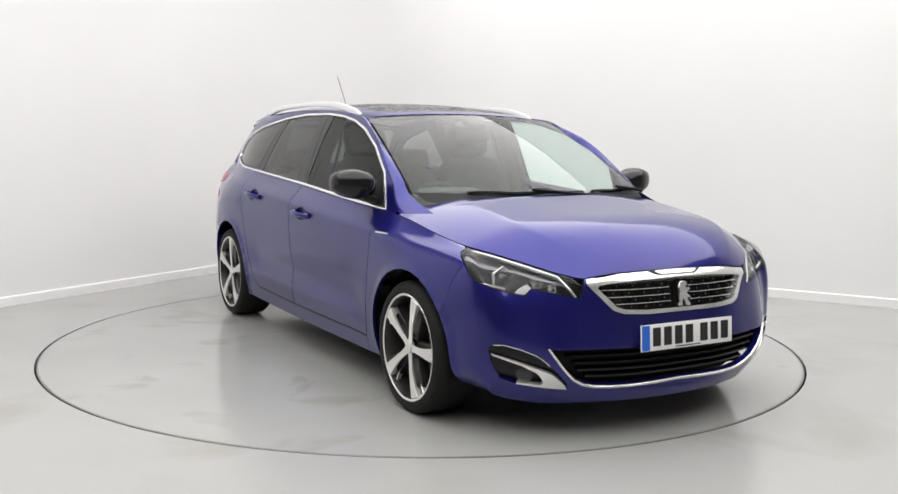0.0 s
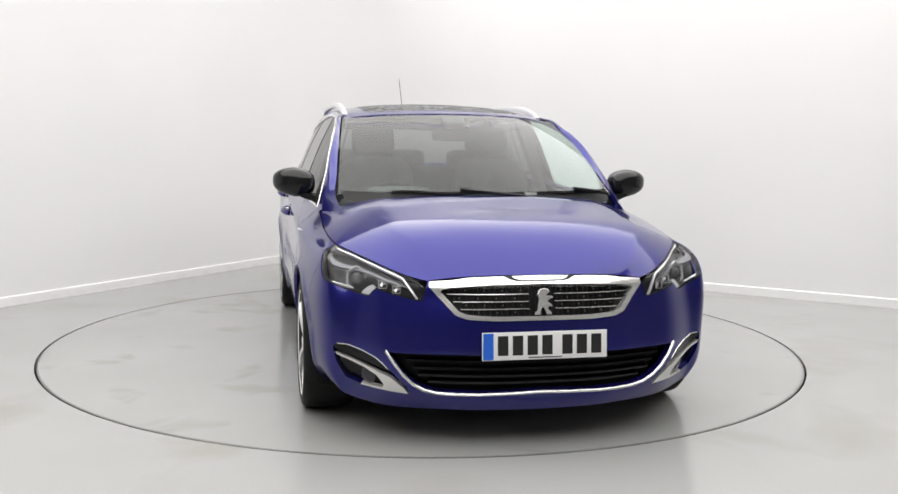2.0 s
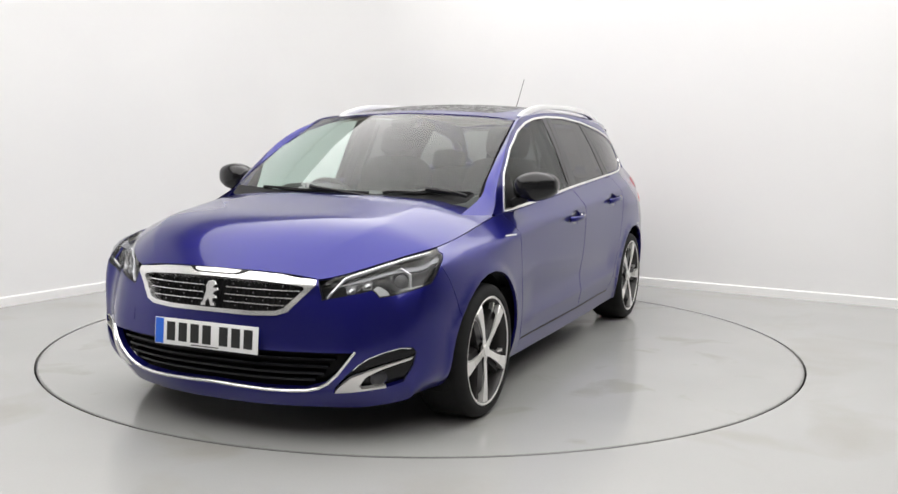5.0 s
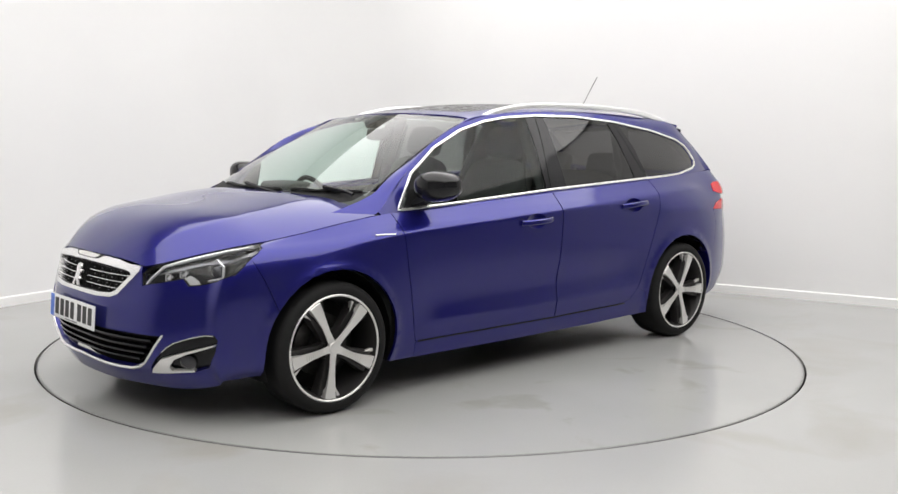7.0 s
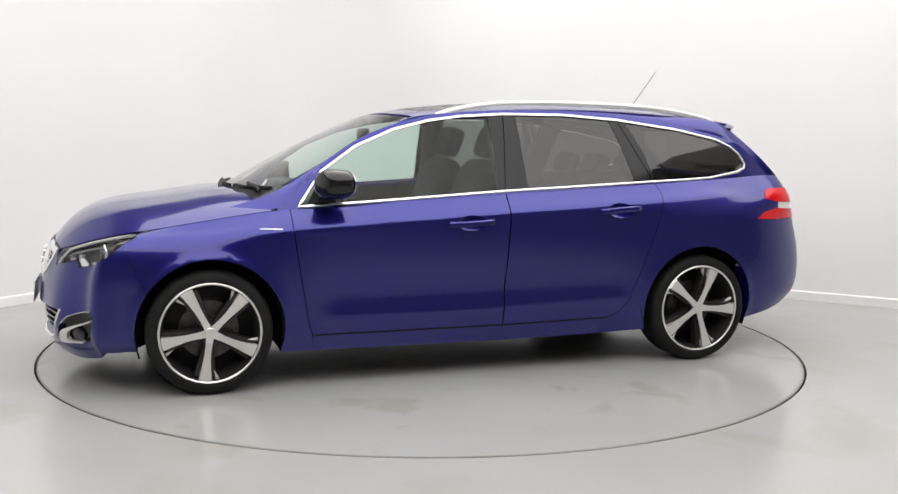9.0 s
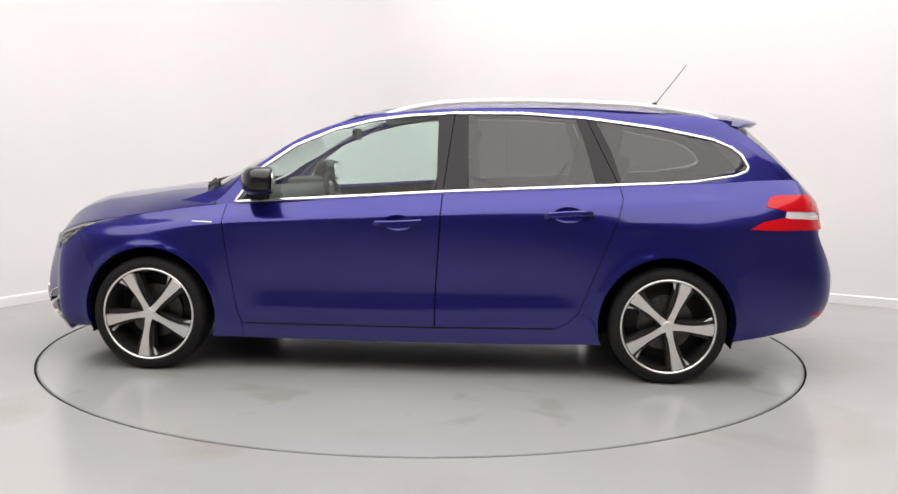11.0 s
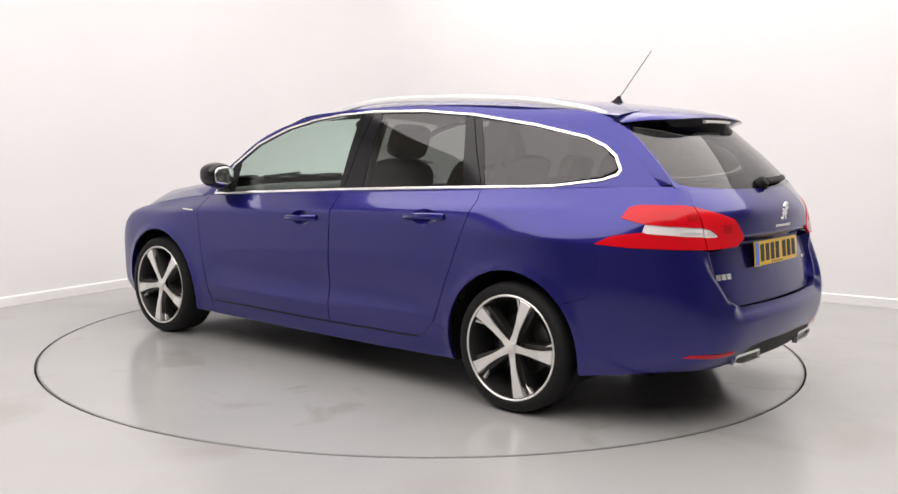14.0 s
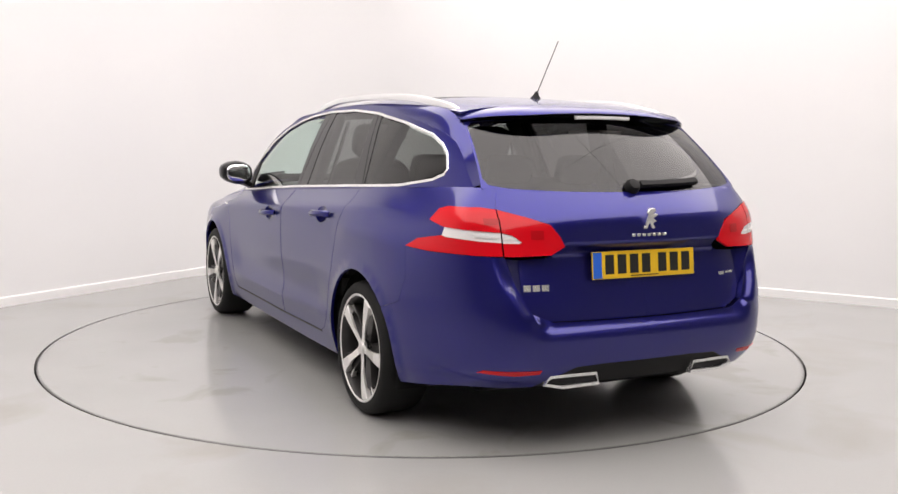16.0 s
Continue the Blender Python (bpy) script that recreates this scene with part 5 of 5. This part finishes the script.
def build_roof_fittings():
    for s in (1, -1):
        pts, n = [], 26
        for i in range(n + 1):
            f = i / n
            x = 0.135 - 1.775 * f
            base = roof_place(np.array([[x, 0.585]]))[0]
            lift = 0.030 * min(1, math.sin(math.pi * min(1, f * 4.2) / 2)) * min(1, math.sin(math.pi * min(1, (1 - f) * 3.2) / 2)) - 0.002
            pts.append((x, s * (0.588 - 0.035 * max(0, f - 0.75) * 4), base[2] + max(0.0, lift) + (0.004 if 0 < i < n else -0.008)))
        part("roof_rail", sweep(pts, [(-0.014, -0.014), (-0.017, 0.002), (-0.010, 0.015), (0.010, 0.015), (0.017, 0.002), (0.014, -0.014)], False, [(0, 0, 1)] * (n + 1)), RAIL, car, "satin silver roof rail")
    # aerial
    a = part("aerial", sweep([(-1.385, 0, 1.468), (-1.565, 0, 1.708)], ring(0.0022, 8)), BLACK, car, "thin black whip aerial")
    bm = bmesh.new()
    rings = []
    for z, l, w, dx in ((1.438, 0.050, 0.026, 0.0), (1.452, 0.040, 0.020, -0.004), (1.468, 0.020, 0.011, -0.012), (1.486, 0.008, 0.006, -0.020)):
        rings.append([bm.verts.new((-1.370 + dx + l * math.cos(2 * math.pi * k / 16), w * math.sin(2 * math.pi * k / 16), z)) for k in range(16)])
    for p, q in zip(rings, rings[1:]):
        for k in range(16):
            bm.faces.new((p[k], p[(k + 1) % 16], q[(k + 1) % 16], q[k]))
    bm.faces.new(rings[-1])
    part("aerial_base", bm, BLACK, a)
    # tailgate spoiler
    rows = []
    for x, dz, t in ((-1.66, 0.001, 0), (-1.76, 0.003, 0), (-1.86, 0.0, 0), (-1.925, -0.008, 0), (-1.935, -0.018, 0), (-1.90, -0.030, 1), (-1.84, -0.048, 1), (-1.79, -0.075, 1)):
        row = []
        for k in range(-12, 13):
            q = k / 12
            y = 0.598 * q
            xe = x + (max(x, -1.745) - x) * abs(q) ** 3.5
            z = roof_place(np.array([[max(xe, -1.9), y]]))[0][2] + dz * (1 - 0.8 * q ** 4) - 0.022 * q ** 6
            row.append((xe, y, z))
        rows.append(row)
    v = [p for r in rows for p in r]
    f = [(i * 25 + j, i * 25 + j + 1, (i + 1) * 25 + j + 1, (i + 1) * 25 + j) for i in range(5) for j in range(24)]
    bm = bmesh.new()
    vs = [bm.verts.new(p) for p in v[:150]]
    for q in f:
        if max(q) < 150:
            bm.faces.new([vs[k] for k in q])
    sp = part("spoiler", bm, PAINT, car, "blue roof spoiler")
    bm = bmesh.new()
    vs = [bm.verts.new((p[0] + 0.004, p[1], p[2] - 0.003)) for p in v[100:]]
    for i in range(3):
        for j in range(24):
            bm.faces.new([vs[k] for k in (i * 25 + j, i * 25 + j + 1, (i + 1) * 25 + j + 1, (i + 1) * 25 + j)])
    part("spoiler_underside", bm, GLOSS_BLACK, sp, "gloss black spoiler underside")
    bm = sweep([(-1.928 + 0.19 * abs(y / 0.585) ** 3.5, y, roof_place(np.array([[-1.9, y]]))[0][2] - 0.036) for y in np.linspace(-0.14, 0.14, 15)], flat_band(0.008, 0.008), False, [(-1, 0, 0)] * 15)
    part("high_brake_light", bm, CLEAR_LENS, sp, "clear high brake light strip")


RAIL = node_material("satin_rail", (0.84, 0.84, 0.84), 0.3, 0.65)


def build_wipers():
    for y0, y1, pivot in ((-0.46, 0.20, 0.24), (0.27, 0.68, 0.72)):
        pts, ups = [], []
        for i in range(13):
            y = y0 + (y1 - y0) * i / 12
            q = y / 0.725
            ab = np.array([[0.035 + 0.004 * math.sin(i), q]])
            pts.append(screen_place(ab)[0] + SCREEN.normals(ab)[0] * 0.012)
            ups.append(SCREEN.normals(ab)[0])
        w = part("wiper", sweep(pts, [(-0.006, -0.008), (-0.008, 0.0), (0, 0.006), (0.008, 0.0), (0.006, -0.008)], False, ups), BLACK, car, "black windscreen wiper blade")
        a = np.array([[-0.03, min(0.93, pivot / 0.725)]])
        b = np.array([[0.04, (y0 + y1) / 2 / 0.725]])
        m = np.array([[0.0, (pivot * 0.6 + (y0 + y1) * 0.2) / 0.725]])
        line = [screen_place(k)[0] + SCREEN.normals(k)[0] * 0.028 for k in (a, m, b)]
        part("wiper_arm", sweep(line, [(-0.009, -0.006), (-0.006, 0.006), (0.006, 0.006), (0.009, -0.006)], False, [(0.4, 0, 1)] * 3), BLACK, w)
    low = np.array([(-0.05, -0.93), (-0.12, -0.6), (-0.13, 0.0), (-0.12, 0.6), (-0.05, 0.93), (0.035, 0.97), (0.030, 0.0), (0.035, -0.97)])
    panel("cowl", SCREEN, low, BLACK, car, "black plastic cowl below the windscreen", gap=0.0, rim=0.0, inset=-0.002)
    # rear wiper
    pts, ups = [], []
    for i in range(11):
        ab = np.array([[0.055 + 0.03 * i / 10, (-0.02 - 0.34 * i / 10) / 0.655]])
        pts.append(back_place(ab)[0] + BACK.normals(ab)[0] * (0.022 - 0.008 * i / 10))
        ups.append(BACK.normals(ab)[0])
    w = part("rear_wiper", sweep(pts, [(-0.016, -0.008), (-0.012, 0.010), (0.010, 0.010), (0.014, -0.008)], False, ups), BLACK, car, "black rear window wiper")
    ab = np.array([[0.05, 0.02]])
    bm = lathe([(0.0, 0.034), (0.024, 0.030), (0.032, 0.016), (0.034, -0.004)], 24)
    bmesh.ops.transform(bm, matrix=Matrix.Translation(back_place(ab)[0]) @ Vector(BACK.normals(ab)[0]).to_track_quat("Y", "Z").to_matrix().to_4x4(), verts=bm.verts)
    part("wiper_hub", bm, BLACK, w)


def build_tail_trim():
    plate(-2.246, 0.757, -1, PLATE_YELLOW, 6, "yellow rear number plate with blue band")
    emblem(-2.274, 0.945, 0.085, -1)
    marks = [(-0.078 + 0.026 * k, 0.877, 0.018, 0.011) for k in range(7)] + [(0.545 - 0.040 * k, 0.692, 0.031, 0.026) for k in range(3)] + [(-0.46, 0.706, 0.034, 0.014), (-0.515, 0.709, 0.050, 0.010)]
    for y, z, w, h in marks:
        ab = on_body([(abs(y), z, "r")])
        p, n = body_place(ab)[0], BODY.normals(ab)[0]
        p = (p - n * (gate_depth(p[None])[0] - 0.001)) * [1, 1 if y > 0 else -1, 1]
        n = Vector(n * [1, 1 if y > 0 else -1, 1])
        bm = box(bmesh.new(), (w, 0.003, h), (0, 0, 0), None, 0.001, 1)
        bmesh.ops.transform(bm, matrix=Matrix.Translation(p) @ n.to_track_quat("Y", "Z").to_matrix().to_4x4(), verts=bm.verts)
        part("lettering_bar", bm, CHROME, car, "silver lettering bar", smooth=False)
    for s in (1, -1):
        c = [(0.235, 0.288), (0.40, 0.284), (0.478, 0.300), (0.455, 0.328), (0.40, 0.330), (0.25, 0.330)]
        p = [(-2.280 + 0.12 * max(0, y - 0.30), s * y, z) for y, z in c]
        e = part("exhaust_trim", sweep(p, [(-0.006, -0.02), (-0.006, 0.006), (0.006, 0.006), (0.006, -0.02)], True, [(-1, 0.1 * s, 0)] * 6), CHROME, car, "chrome tailpipe trim")
        bm = bmesh.new()
        f = [bm.verts.new((x + 0.006, y, z)) for x, y, z in p]
        bm.faces.new(f)
        part("exhaust_inside", bm, GLOSS_BLACK, e, "dark tailpipe inside", smooth=False)
        p, n = on_skin([(1.13, 0.803, "s"), (1.075, 0.803, "s"), (1.02, 0.802, "s")], 0.002, s)
        part("side_badge", sweep(p, flat_band(0.0035, 0.002), False, n), SATIN, car, "small silver side badge")
    for s in (1, -1):
        xs = np.linspace(0.855, -0.80, 24)
        p, n = on_skin([(float(x), 0.2635 + 0.010 * max(0.0, -0.16 - float(x)) / 0.6, "s") for x in xs], 0.0005, s)
        part("sill_seal", sweep(p, flat_band(0.0045, 0.0015), False, n), BLACK, car, "black rubber seal under the doors")
    # exhaust box under the tail
    part("silencer", boxes(((0.30, 0.62, 0.10), (-1.90, -0.1, 0.255), None, 0.04, 3)), UNDER, car, "dark silencer under the tail")


def rounded(size, centre, turn=None, power=0.45):
    """A soft cushion form."""
    bm = bmesh.new()
    bmesh.ops.create_uvsphere(bm, u_segments=24, v_segments=14, radius=1)
    for v in bm.verts:
        v.co = [math.copysign(abs(c) ** power, c) * h / 2 for c, h in zip(v.co, size)]
    bmesh.ops.transform(bm, matrix=Matrix.Translation(centre) @ (turn or Matrix()), verts=bm.verts)
    return bm


def build_cabin():
    lean = pose(0, 0, 0, 0, -20, 0)
    for y in (0.37, -0.37):
        b = part("front_seat", rounded((0.16, 0.50, 0.66), (-0.13, y, 0.82), lean), CLOTH, car, "dark cloth front seat")
        part("seat_cushion", rounded((0.52, 0.50, 0.18), (0.16, y, 0.50)), CLOTH, b)
        part("headrest", rounded((0.11, 0.27, 0.19), (-0.27, y, 1.235), lean), CLOTH, b)
        part("headrest_posts", sweep([(-0.235, y + 0.06, 1.08), (-0.262, y + 0.06, 1.20)], ring(0.007), bm=sweep([(-0.235, y - 0.06, 1.08), (-0.262, y - 0.06, 1.20)], ring(0.007))), CHROME, b)
    r = part("rear_seat", rounded((0.16, 1.30, 0.62), (-1.02, 0, 0.76), lean), CLOTH, car, "dark cloth rear bench")
    part("seat_cushion", rounded((0.50, 1.30, 0.18), (-0.74, 0, 0.48)), CLOTH, r)
    for y in (0.42, 0, -0.42):
        part("headrest", rounded((0.09, 0.25, 0.15), (-1.14, y, 1.10), lean), CLOTH, r)
    d = part("dashboard", rounded((0.62, 1.40, 0.30), (0.93, 0, 0.80), pose(0, 0, 0, 0, 6, 0), 0.35), DASH, car, "dark grey dashboard")
    part("instrument_hood", rounded((0.20, 0.34, 0.09), (0.80, -0.37, 0.955)), DASH, d)
    part("centre_screen", boxes(((0.03, 0.24, 0.15), (0.72, 0, 0.87), pose(0, 0, 0, 0, -12, 0), 0.008)), GLOSS_BLACK, d)
    c = [(0.60 + 0.06 * math.sin(2 * math.pi * k / 28), -0.37 + 0.175 * math.cos(2 * math.pi * k / 28), 0.85 + 0.165 * math.sin(2 * math.pi * k / 28)) for k in range(28)]
    w = part("steering_wheel", sweep(c, ring(0.015, 8), True, [(-0.9, 0, 0.35)] * 28), BLACK, car, "black three-spoke steering wheel")
    part("steering_boss", rounded((0.06, 0.17, 0.12), (0.61, -0.37, 0.84), pose(0, 0, 0, 0, -20, 0)), BLACK, w)
    part("column", sweep([(0.62, -0.37, 0.84), (0.85, -0.37, 0.78)], ring(0.035, 10)), BLACK, w)
    m = part("inner_mirror", rounded((0.03, 0.24, 0.07), (0.40, 0.0, 1.275)), BLACK, car, "black interior mirror")
    part("sensor_box", rounded((0.10, 0.13, 0.05), (0.43, 0.0, 1.345), pose(0, 0, 0, 0, 25, 0)), BLACK, m)
    lin = np.array([(0.28, -0.54), (0.28, 0.54), (-1.70, 0.54), (-1.70, -0.54)])
    panel("headlining", ROOF, lin, LINER, car, "light grey headlining", inset=0.035, gap=0.0, rim=0.0)
    part("load_cover", boxes(((0.66, 1.24, 0.02), (-1.52, 0, 0.96), None, 0.006)), DASH, car, "dark roller load cover")
    for s in (1, -1):
        part("belt_pillar", boxes(((0.10, 0.05, 0.52), (-0.22, s * 0.66, 1.14), pose(0, 0, 0, s * 22, 4, 0), 0.012)), DASH, car, "dark inner door pillar")
        part("inner_rear_pillar", boxes(((0.14, 0.05, 0.46), (-1.04, s * 0.645, 1.17), pose(0, 0, 0, s * 22, -14, 0), 0.012)), DASH, car, "dark inner rear pillar")
        part("grab_strap", boxes(((0.02, 0.012, 0.55), (-0.20, s * 0.60, 1.08), pose(0, 0, 0, s * 16, -8, 0))), CLOTH, car, "dark seat belt")


build_grille()
plate(2.204, 0.440, 1, PLATE_WHITE, -4, "white front number plate with blue band")
build_intake()
build_fog()
build_headlights()
build_tail_lamps()
build_mirrors()
build_handles()
build_roof_fittings()
build_wipers()
build_tail_trim()
build_cabin()


# ---- what moves ----
def motions():
    rows_table, rows_car = [], []
    for t, a in TURN:
        c, s = math.cos(radians(a)), math.sin(radians(a))
        ox, oy = CAR_ON_TABLE
        rows_table.append((t, pose(0, 0, 0, 0, 0, a)))
        rows_car.append((t, pose(c * ox - s * oy, s * ox + c * oy, 0, 0, 0, a)))
    walk(turntable, rows_table)
    walk(car, rows_car)


motions()
